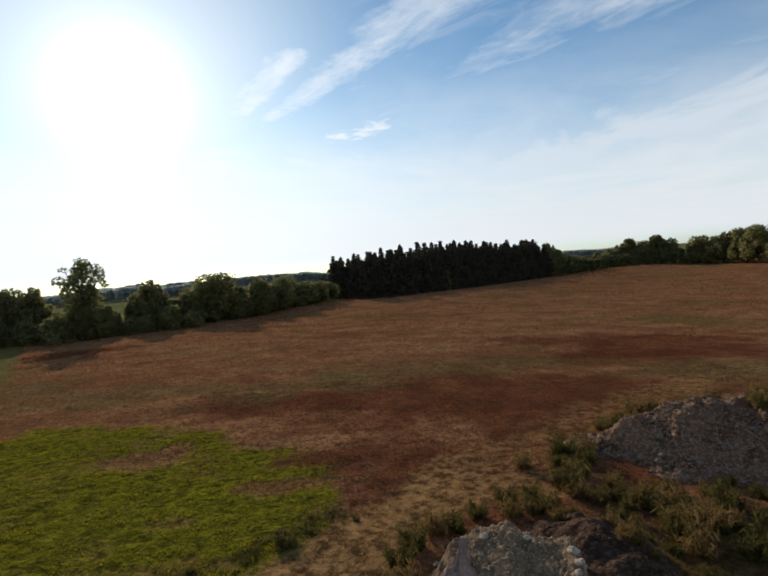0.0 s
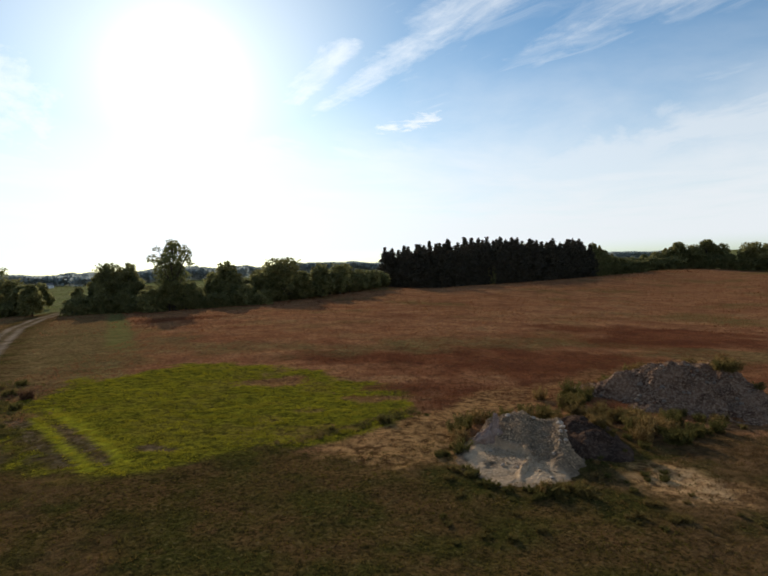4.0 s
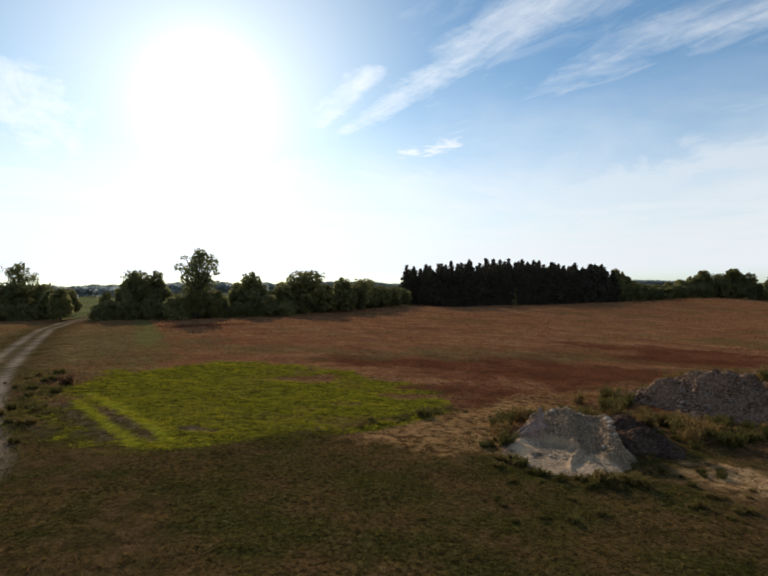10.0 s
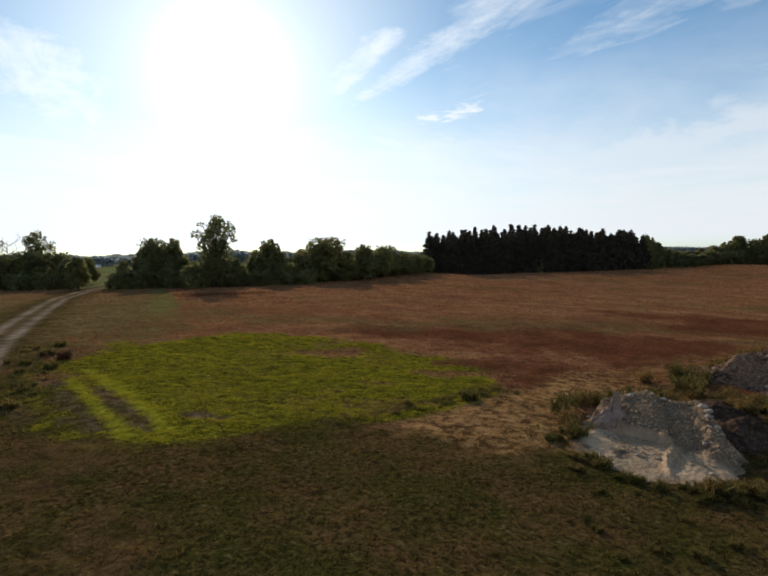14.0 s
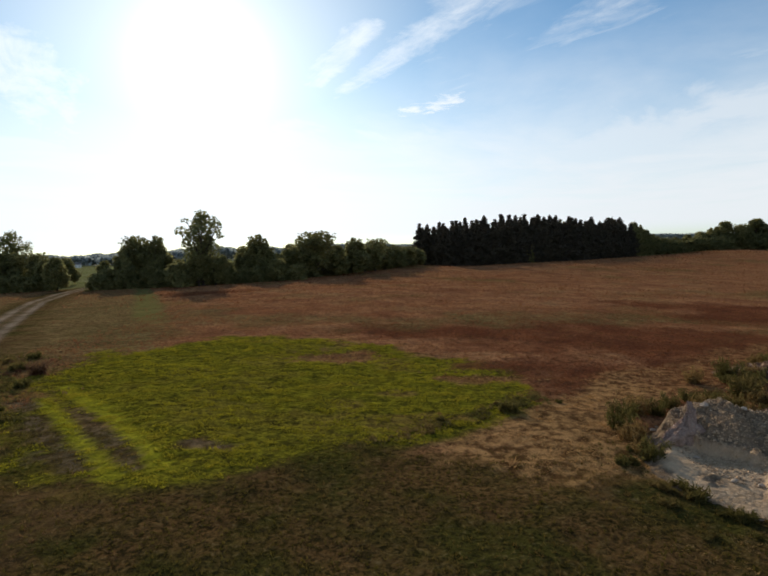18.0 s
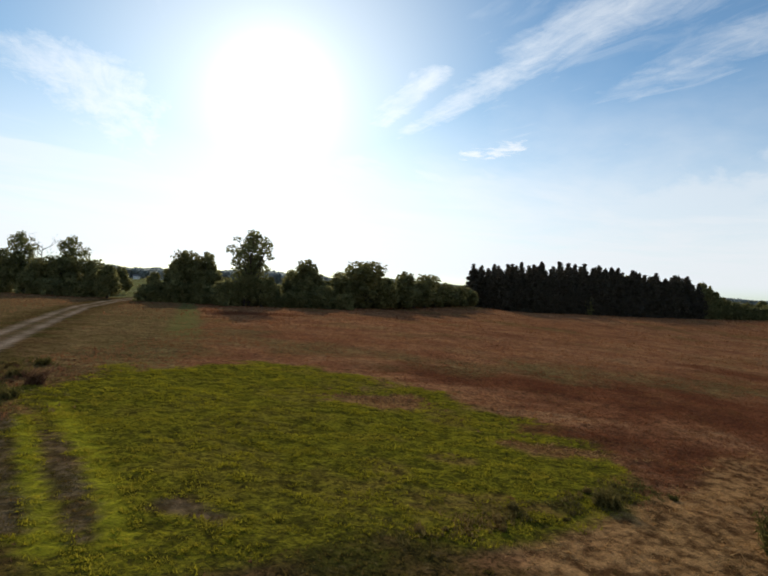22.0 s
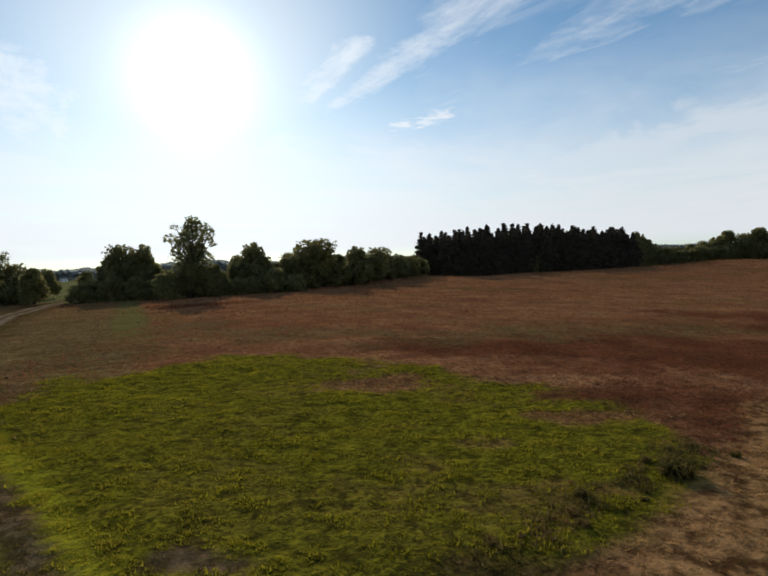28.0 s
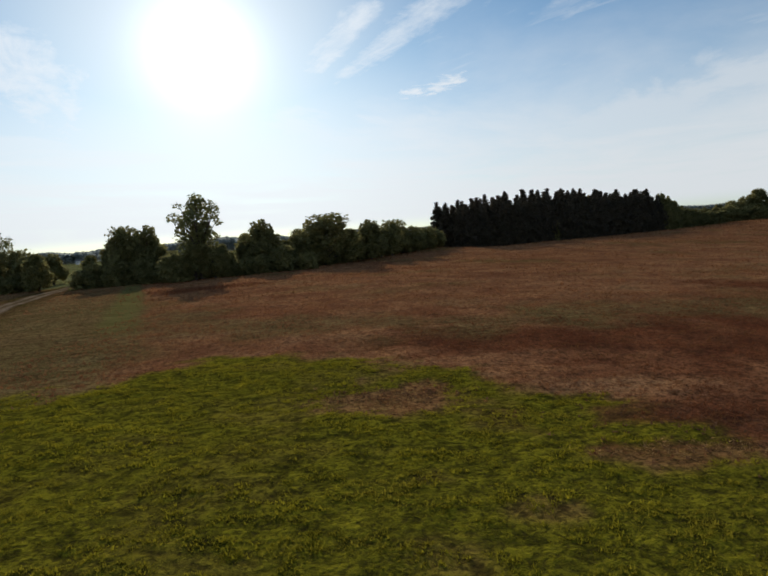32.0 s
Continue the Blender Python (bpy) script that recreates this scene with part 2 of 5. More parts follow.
def ground_material():
    m, n = material("field_ground")
    at = place_of(n)
    zone = n.add("ShaderNodeSeparateColor")
    node = n.add("ShaderNodeAttribute", attribute="zone")
    n.put(zone.inputs[0], node.outputs["Color"])
    green, straw, track, mown = zone.outputs[0], zone.outputs[1], zone.outputs[2], node.outputs["Alpha"]
    big, mid = n.noise(at, 0.06, 3.0), n.noise(at, 0.35, 5.0, 0.6)
    clumps, grain = n.noise(at, 2.2, 6.0, 0.65), n.noise(at, 14.0, 5.0, 0.7)
    rows = n.noise(n.stretch(at, (0.09, 0.36, 1), radians(-12)), 1.0, 5.0, 0.65, 0.5)
    strands = n.noise(n.stretch(at, (0.5, 2.2, 1), radians(-8)), 1.0, 5.0, 0.65, 0.4)
    field = n.mix(n.ramp(mid, 0.35, 0.65), (0.27, 0.106, 0.048), (0.44, 0.198, 0.086))
    drift = n.noise(n.stretch(at, (0.6, 1.0, 1), radians(20)), 0.14, 5.0, 0.65, 0.6)
    field = n.mix(n.math("MULTIPLY", n.ramp(rows, 0.42, 0.72), 0.7), field, (0.5, 0.255, 0.118))
    field = n.mix(n.math("MULTIPLY", n.ramp(drift, 0.5, 0.66), 0.7), field, (0.21, 0.076, 0.036))
    field = n.mix(n.math("MULTIPLY", n.ramp(drift, 0.46, 0.32), 0.55), field, (0.34, 0.2, 0.09))
    field = n.mix(n.math("MULTIPLY", n.ramp(big, 0.52, 0.66), 0.7), field, (0.17, 0.13, 0.038))
    field = n.mix(n.math("MULTIPLY", n.ramp(strands, 0.54, 0.72), 0.3), field, (0.40, 0.24, 0.12))
    growth = n.add("ShaderNodeSeparateColor")
    n.put(growth.inputs[0], n.add("ShaderNodeAttribute", attribute="growth").outputs["Color"])
    field = n.mix(n.math("MULTIPLY", growth.outputs[0], 0.9), field, n.mix(n.ramp(mid, 0.35, 0.65), (0.125, 0.036, 0.017), (0.215, 0.068, 0.029)))
    field = n.mix(n.math("MULTIPLY", growth.outputs[1], 0.85), field, n.mix(n.ramp(strands, 0.4, 0.65), (0.15, 0.115, 0.04), (0.27, 0.195, 0.075)))
    field = n.mix(growth.outputs[2], field, n.mix(n.ramp(big, 0.4, 0.6), (0.20, 0.215, 0.07), (0.27, 0.27, 0.11)))
    # shade between clumps and tufts is put into the colour, where the bump dips
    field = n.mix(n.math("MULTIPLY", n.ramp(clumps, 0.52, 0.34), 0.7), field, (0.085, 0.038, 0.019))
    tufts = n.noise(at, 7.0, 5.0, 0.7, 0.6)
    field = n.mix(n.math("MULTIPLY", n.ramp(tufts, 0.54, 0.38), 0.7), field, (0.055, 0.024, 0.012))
    field = n.mix(n.math("MULTIPLY", n.ramp(tufts, 0.58, 0.72), 0.35), field, (0.46, 0.25, 0.12))
    lawn = n.mix(n.ramp(mid, 0.38, 0.6), (0.064, 0.056, 0.012), (0.125, 0.068, 0.024))
    lawn = n.mix(n.math("MULTIPLY", n.ramp(n.noise(at, 0.9, 4.0, 0.6), 0.55, 0.7), 0.6), lawn, (0.135, 0.066, 0.026))
    lawn = n.mix(n.math("MULTIPLY", n.ramp(clumps, 0.55, 0.72), 0.7), lawn, (0.15, 0.098, 0.035))
    # the lawn's gaps get the same painted shade between clumps and tufts
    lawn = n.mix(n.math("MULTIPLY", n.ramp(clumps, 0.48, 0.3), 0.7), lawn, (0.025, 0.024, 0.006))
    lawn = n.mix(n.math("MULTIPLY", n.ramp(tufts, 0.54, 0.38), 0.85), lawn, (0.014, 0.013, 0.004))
    lawn = n.mix(n.math("MULTIPLY", n.ramp(tufts, 0.56, 0.7), 0.7), lawn, (0.20, 0.14, 0.056))
    lawn_alpha = n.add("ShaderNodeAttribute", attribute="growth").outputs["Alpha"]
    scorched = n.mix(n.ramp(clumps, 0.38, 0.62), (0.075, 0.042, 0.017), (0.17, 0.092, 0.04))
    lawn = n.mix(n.math("MULTIPLY", lawn_alpha, n.ramp(mid, 0.3, 0.55)), lawn, scorched)
    mats = n.noise(n.stretch(at, (0.8, 1.2, 1), radians(-6)), 2.6, 5.0, 0.66, 0.5)
    leafy = n.mix(n.ramp(mats, 0.36, 0.62), (0.115, 0.102, 0.010), (0.25, 0.215, 0.016))
    # dark gaps among the leaves: shade put into the colour
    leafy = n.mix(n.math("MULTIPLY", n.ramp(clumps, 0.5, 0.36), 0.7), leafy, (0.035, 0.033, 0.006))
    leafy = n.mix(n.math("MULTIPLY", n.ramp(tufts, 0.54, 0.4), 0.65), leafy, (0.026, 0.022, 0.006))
    bare = n.add("ShaderNodeSeparateColor")
    worn_spots = n.add("ShaderNodeAttribute", attribute="bare")
    n.put(bare.inputs[0], worn_spots.outputs["Color"])
    field = n.mix(n.math("MULTIPLY", worn_spots.outputs["Alpha"], 0.85), field, n.mix(n.ramp(strands, 0.4, 0.65), (0.14, 0.122, 0.036), (0.215, 0.185, 0.06)))
    chaff = n.mix(n.ramp(clumps, 0.38, 0.62), (0.10, 0.047, 0.018), (0.46, 0.25, 0.098))
    dirt = n.mix(n.ramp(mid, 0.35, 0.65), (0.24, 0.17, 0.115), (0.4, 0.3, 0.21))
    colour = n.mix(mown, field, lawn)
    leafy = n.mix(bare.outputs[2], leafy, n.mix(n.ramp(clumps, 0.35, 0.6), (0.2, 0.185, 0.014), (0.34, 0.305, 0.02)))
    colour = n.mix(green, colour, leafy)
    colour = n.mix(straw, colour, chaff)
    colour = n.mix(track, colour, dirt)
    colour = n.mix(bare.outputs[0], colour, n.mix(n.ramp(clumps, 0.36, 0.6), (0.30, 0.16, 0.07), (0.58, 0.35, 0.165)))
    colour = n.mix(bare.outputs[1], colour, n.mix(n.ramp(clumps, 0.4, 0.62), (0.075, 0.05, 0.024), (0.18, 0.125, 0.068)))
    # fine shade in the low grain, also painted into the colour
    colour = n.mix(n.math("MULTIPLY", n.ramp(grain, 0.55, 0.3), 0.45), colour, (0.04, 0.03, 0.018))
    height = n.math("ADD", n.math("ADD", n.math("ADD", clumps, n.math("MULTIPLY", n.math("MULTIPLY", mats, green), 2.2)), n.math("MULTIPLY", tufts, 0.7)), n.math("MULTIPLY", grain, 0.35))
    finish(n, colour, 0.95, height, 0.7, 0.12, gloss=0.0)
    return m


def blade_material(name, dark, light, dry, through_light=0.45, patch=0.5):
    """Grass or leaves: tone per tuft from the attribute, dry patches by place."""
    m, n = material(name)
    at = place_of(n)
    tone = n.add("ShaderNodeAttribute", attribute="tone").outputs["Fac"]
    colour = n.mix(tone, dark, light)
    colour = n.mix(n.math("MULTIPLY", n.ramp(n.noise(at, 0.3, 4.0), 0.45, 0.68), patch), colour, dry)
    finish(n, colour, 0.8, through_light=through_light, gloss=0.0)
    return m


def leaf_material(name, dark, light, through_light=0.35):
    m, n = material(name)
    at = place_of(n)
    own = n.add("ShaderNodeObjectInfo").outputs["Random"]
    tone = n.add("ShaderNodeAttribute", attribute="tone").outputs["Fac"]
    colour = n.mix(tone, dark, light)
    colour = n.mix(n.math("MULTIPLY", own, 0.45), colour, dark)
    colour = n.mix(n.math("MULTIPLY", n.ramp(n.noise(at, 0.7, 3.0), 0.4, 0.7), 0.4), colour, light)
    finish(n, colour, 0.75, through_light=through_light, gloss=0.08)
    return m


def bark_material():
    m, n = material("bark")
    at = n.add("ShaderNodeTexCoord").outputs["Object"]
    furrow = n.noise(n.stretch(at, (9, 9, 1.6)), 2.0, 5.0, 0.65)
    finish(n, n.mix(n.ramp(furrow, 0.35, 0.65), (0.04, 0.03, 0.022), (0.15, 0.12, 0.09)), 0.9, furrow, 0.7, 0.04)
    return m


def rubble_material(name, dark, light, dust, coarse, relief=0.8, stony=None):
    """Loose sand and stones: pebbles of two sizes, dusty patches."""
    m, n = material(name)
    at = place_of(n)
    stones = n.add("ShaderNodeTexVoronoi")
    n.put(stones.inputs["Vector"], at)
    stones.inputs["Scale"].default_value = coarse
    pebbles = n.add("ShaderNodeTexVoronoi")
    n.put(pebbles.inputs["Vector"], at)
    pebbles.inputs["Scale"].default_value = coarse * 3.1
    patch = n.noise(at, 0.9, 5.0, 0.6)
    colour = n.mix(n.ramp(patch, 0.35, 0.62), dark, light)
    colour = n.mix(n.math("MULTIPLY", n.ramp(n.noise(at, 6.0, 4.0), 0.45, 0.7), 0.6), colour, dust)
    colour = n.mix(n.math("MULTIPLY", n.ramp(stones.outputs[0], 0.3, 0.75), 0.3 * relief), colour, dark)
    tint = n.add("ShaderNodeSeparateColor")
    n.put(tint.inputs[0], pebbles.outputs["Color"])
    colour = n.mix(n.math("MULTIPLY", n.ramp(tint.outputs[0], 0.72, 0.95), 0.6), colour, dust)
    if stony:
        cake = n.add("ShaderNodeAttribute", attribute="tone").outputs["Fac"]
        wall = n.mix(n.ramp(tint.outputs[1], 0.35, 0.95), stony, tuple(v * 0.55 for v in light))
        wall = n.mix(n.math("MULTIPLY", n.ramp(n.noise(at, 3.4, 5.0, 0.65), 0.52, 0.36), 0.8), wall, tuple(v * 0.62 for v in stony))
        colour = n.mix(cake, wall, colour)
    height = n.math("SUBTRACT", 1.0, n.math("ADD", stones.outputs[0], n.math("MULTIPLY", pebbles.outputs[0], 0.4)))
    finish(n, colour, 0.95, height, relief, 0.06, gloss=0.0)
    return m


def stone_material(name, a, b):
    m, n = material(name)
    at = n.add("ShaderNodeTexCoord").outputs["Object"]
    own = n.add("ShaderNodeObjectInfo").outputs["Random"]
    mottle = n.noise(at, 5.0, 6.0, 0.65)
    colour = n.mix(n.ramp(mottle, 0.35, 0.68), a, b)
    colour = n.mix(n.math("MULTIPLY", own, 0.4), colour, a)
    finish(n, colour, 0.85, mottle, 0.5, 0.03)
    return m


def plain_material(name, a, b, scale=3.0, rough=0.8):
    m, n = material(name)
    mottle = n.noise(n.add("ShaderNodeTexCoord").outputs["Object"], scale, 5.0, 0.6)
    finish(n, n.mix(n.ramp(mottle, 0.3, 0.7), a, b), rough, mottle, 0.2, 0.02)
    return m


GROUND = ground_material()
LAWN = blade_material("mown_grass_blades", (0.055, 0.046, 0.009), (0.15, 0.108, 0.025), (0.19, 0.105, 0.04), 0.45, 0.65)
FIELD = blade_material("dry_field_grass_blades", (0.19, 0.07, 0.032), (0.40, 0.18, 0.078), (0.24, 0.135, 0.05), 0.35)
SCORCHED = blade_material("scorched_grass_blades", (0.085, 0.042, 0.016), (0.2, 0.11, 0.048), (0.115, 0.085, 0.022))
GREEN = blade_material("bright_green_leaves", (0.18, 0.155, 0.014), (0.375, 0.315, 0.024), (0.32, 0.245, 0.034), 0.5, 0.45)
BRUSH = blade_material("dead_weed_leaves", (0.11, 0.05, 0.03), (0.24, 0.125, 0.07), (0.12, 0.085, 0.035), 0.4, 0.5)
STRAW = blade_material("straw_blades", (0.34, 0.175, 0.06), (0.64, 0.38, 0.15), (0.42, 0.24, 0.09), 0.4)
DRYWEED = blade_material("dry_weed_leaves", (0.15, 0.09, 0.032), (0.38, 0.235, 0.085), (0.14, 0.11, 0.035), 0.4, 0.5)
WEED = blade_material("weed_leaves", (0.06, 0.056, 0.016), (0.17, 0.135, 0.042), (0.27, 0.165, 0.06), 0.45, 0.6)
LEAF = leaf_material("broad_leaves", (0.13, 0.122, 0.05), (0.335, 0.305, 0.12), 0.55)
POPLAR = leaf_material("poplar_leaves", (0.13, 0.135, 0.055), (0.31, 0.30, 0.125), 0.58)
NEEDLE = leaf_material("pine_needles", (0.058, 0.047, 0.037), (0.115, 0.098, 0.062), 0.25)
# distance haze is put into this leaf colour, far paler than real foliage
HAZED_LEAF = leaf_material("hazed_far_leaves", (0.34, 0.37, 0.35), (0.44, 0.46, 0.43), 0.5)
BARK = bark_material()
SAND = rubble_material("pale_sand_rubble", (0.35, 0.235, 0.138), (0.54, 0.366, 0.222), (0.60, 0.415, 0.255), 7.0, 0.5, (0.18, 0.12, 0.075))
GRAVEL = rubble_material("dark_gravel_rubble", (0.085, 0.044, 0.027), (0.2, 0.114, 0.071), (0.42, 0.27, 0.175), 6.5)
STONE = stone_material("pale_stone", (0.30, 0.23, 0.17), (0.52, 0.41, 0.31))
GREY_STONE = stone_material("grey_stone", (0.13, 0.09, 0.065), (0.32, 0.235, 0.17))
SOIL = rubble_material("dark_soil", (0.034, 0.02, 0.014), (0.075, 0.045, 0.03), (0.15, 0.095, 0.066), 5.5)
CLOD = rubble_material("pinkish_clod_earth", (0.2, 0.125, 0.095), (0.33, 0.22, 0.165), (0.43, 0.3, 0.23), 7.0)
WALL = plain_material("white_siding", (0.68, 0.67, 0.64), (0.8, 0.79, 0.76))
ROOF = plain_material("grey_shingle", (0.12, 0.11, 0.11), (0.2, 0.19, 0.18))
PANE = plain_material("dark_glass", (0.02, 0.025, 0.03), (0.04, 0.045, 0.05), 1.0, 0.1)

# ---- the lie of the land ----
rng = np.random.default_rng(7)
LEVELS = np.array([
    (-15, 0, 0.65), (0, 0, 0), (15, 0, -0.65), (-15, 20, 0.5), (0, 20, 0),
    (15, 20, -0.7), (-15, 40, 0.5), (0, 40, 0.1), (21, 45, -1.3), (48, 67, -2.8),
    (67, 148, -1.9), (9, 137, 1.0), (-7, 117, 0.5), (-45, 90, 0.1), (-32, 99, 0.2),
    (51, 174, 0), (103, 224, -1.6), (-80, 130, 0), (-60, 40, 0.6), (60, 0, -1.5),
    (0, 70, 0.4), (-20, 60, 0.6), (0, -60, 0), (-100, -60, 0), (100, -60, -1),
    (0, 320, 1), (200, 300, -1), (-200, 300, 0), (-150, 100, 0), (200, 100, -2),
])


def smooth(v, lo, hi):
    v = np.clip((v - lo) / (hi - lo), 0, 1)
    return v * v * (3 - 2 * v)


def plate(r2):
    return np.where(r2 > 0, 0.5 * r2 * np.log(np.maximum(r2, 1e-12)), 0)


def land_weights():
    n = len(LEVELS)
    k = plate(((LEVELS[:, None, :2] - LEVELS[None, :, :2]) ** 2).sum(-1)) + np.eye(n) * 60
    q = np.c_[np.ones(n), LEVELS[:, :2]]
    return np.linalg.solve(np.block([[k, q], [q.T, np.zeros((3, 3))]]), np.r_[LEVELS[:, 2], 0, 0, 0])


LAND = land_weights()


def ground_height(x, y):
    """A gentle field surface bent through the known levels, flat far away."""
    x, y = np.asarray(x, float), np.asarray(y, float)
    n = len(LEVELS)
    z = LAND[n] + LAND[n + 1] * x + LAND[n + 2] * y
    for (cx, cy, _), weight in zip(LEVELS, LAND):
        z = z + weight * plate((x - cx) ** 2 + (y - cy) ** 2)
    # a low swell in front of the pine wood, and the dip in which the pines stand
    along_wood, before = (x - 9.5) * 0.743 + (y - 140.5) * 0.669, (x - 9.5) * 0.669 - (y - 140.5) * 0.743
    reach = smooth(along_wood, -6, 14) * (1 - smooth(along_wood, 150, 200))
    z = z + reach * ((0.9 + 0.7 * smooth(along_wood, 10, 110)) * np.exp(-(((before - 31) / 17) ** 2)) - 2.0 * smooth(before, 20, 2) * (1 - smooth(-before, 40, 90)))
    k = np.clip((np.hypot(x, y - 80) - 220) / 180, 0, 1)
    return z * (1 - k * k * (3 - 2 * k))


def lattice(x, y, seed):
    """Smooth value noise from 0 to 1."""
    xi, yi = np.floor(x).astype(np.int64), np.floor(y).astype(np.int64)
    fx, fy = x - xi, y - yi
    fx, fy = fx * fx * (3 - 2 * fx), fy * fy * (3 - 2 * fy)

    def value(a, b):
        h = (a * 374761393 + b * 668265263 + seed * 974711) & 0x7FFFFFFF
        h = ((h ^ (h >> 13)) * 1274126177) & 0x7FFFFFFF
        return ((h ^ (h >> 16)) & 0xFFFF) / 65535.0

    top = value(xi, yi) * (1 - fx) + value(xi + 1, yi) * fx
    low = value(xi, yi + 1) * (1 - fx) + value(xi + 1, yi + 1) * fx
    return top * (1 - fy) + low * fy


def rough_noise(x, y, scale, seed=0, octaves=4):
    total, size = 0.0, 0.0
    for o in range(octaves):
        total = total + lattice(x * scale * 2**o, y * scale * 2**o, seed + o) * 0.5**o
        size += 0.5**o
    return total / size


def inside(x, y, corners):
    """Metres inside a closed outline; below 0 outside it."""
    best, hits = np.full(np.shape(x), 1e9), np.zeros(np.shape(x), int)
    for (ax, ay), (bx, by) in zip(corners, corners[1:] + corners[:1]):
        ex, ey = bx - ax, by - ay
        s = np.clip(((x - ax) * ex + (y - ay) * ey) / (ex * ex + ey * ey), 0, 1)
        best = np.minimum(best, np.hypot(x - ax - s * ex, y - ay - s * ey))
        crosses = ((ay > y) != (by > y)) & (x < ax + (y - ay) * ex / (ey if ey else 1e-9))
        hits += crosses
    return np.where(hits % 2 == 1, best, -best)


def along(x, y, line):
    """Distance to an open line."""
    best = np.full(np.shape(x), 1e9)
    for (ax, ay), (bx, by) in zip(line, line[1:]):
        ex, ey = bx - ax, by - ay
        s = np.clip(((x - ax) * ex + (y - ay) * ey) / (ex * ex + ey * ey), 0, 1)
        best = np.minimum(best, np.hypot(x - ax - s * ex, y - ay - s * ey))
    return best


PATCH = [(-17.4, 30.4), (-18.4, 28.6), (-17.2, 25.2), (-15.8, 22.3), (-13.6, 20.2), (-11.3, 19.3), (-8.9, 18.6), (-7.0, 18.9), (-5.1, 20.1), (-3.2, 20.9), (-1.2, 21.3), (0.8, 22.9), (2.1, 24.0),
         (3.7, 25.6), (3.5, 28.9), (1.8, 33.0), (-1.4, 36.2), (-6.0, 38.2), (-11.8, 40.0), (-17.0, 35.5)]
STRAW_AREA = [(3.6, 26.2), (0.9, 23.2), (-1.6, 21.4), (0.6, 19.6), (3.4, 18.4), (5.2, 19.0), (5.4, 23.0), (8.0, 25.4), (12.2, 26.6), (17.0, 33.0),
              (26.0, 36.0), (31.0, 43.0), (24.0, 41.5), (13.5, 33.6), (8.5, 30.6)]
SAND_AREA = [(9.6, 17.2), (10.6, 15.6), (12.8, 15.5), (13.6, 17.0), (12.6, 18.8), (10.8, 19.0)]
ROAD = [(-9.0, 6.0), (-13.0, 16.8), (-17.6, 23.0), (-23.4, 32.0), (-29.6, 43.5), (-34.2, 52.5), (-38.6, 60.8), (-45.6, 74.5), (-52.6, 92.0), (-56.0, 106.0)]
LAWN_EDGE = [(-19.0, -60.0), (-11.0, 4.0), (-13.4, 17.0), (-16.6, 23.2), (-14.6, 26.0), (-9.0, 21.0), (-5.6, 22.4), (-2.2, 22.8), (-0.6, 21.0), (3.4, 21.6), (5.2, 22.4), (6.0, 23.0), (11.0, 22.5),
             (14.0, 24.0), (20.0, 23.0), (27.0, 26.0), (45.0, 24.0), (80.0, -60.0)]
BROWN_BAYS = [(-4.6, 33.6, 1.7, 1.3), (2.6, 31.4, 2.0, 1.2), (2.2, 28.8, 1.6, 0.7)]
THIN_CORNER = [(-19.0, 29.4), (-15.4, 27.2), (-11.9, 22.7), (-9.5, 19.7), (-8.9, 18.2), (-12.9, 19.0), (-16.4, 22.0), (-18.6, 26.0)]
WHEEL_LINES = [[(-15.2, 26.3), (-11.9, 22.5), (-9.2, 19.3)], [(-15.4, 28.1), (-11.3, 23.8), (-8.1, 19.8)]]
WORN_LINES = [([(-15.9, 26.2), (-12.7, 22.4), (-10.3, 19.8)], 0.34), ([(-13.6, 25.2), (-11.4, 22.8), (-8.75, 19.8)], 0.26), ([(-14.4, 21.9), (-13.0, 20.4)], 0.4), ([(-8.0, 21.5), (-6.9, 21.2)], 0.3), ([(-13.4, 21.2), (-11.6, 20.7)], 0.3)]


def worn(x, y):
    """Weights of the sandy spot by the heaps and of the bare soil beside the wheel lines."""
    wob = rough_noise(x, y, 1.1, 103) - 0.5
    sandy = 0.95 * smooth(inside(x, y, SAND_AREA) + wob * 2.6, 0.0, 1.3)
    soil = np.zeros(np.shape(x))
    for line, wide in WORN_LINES:
        soil = np.maximum(soil, 0.9 * smooth(along(x, y, line) + wob * 0.9, wide + 0.12, wide - 0.2))
    lush = np.zeros(np.shape(x))
    for line in WHEEL_LINES:
        lush = np.maximum(lush, smooth(along(x, y, line) + wob * 0.3, 0.36, 0.16))
    return sandy, soil, lush


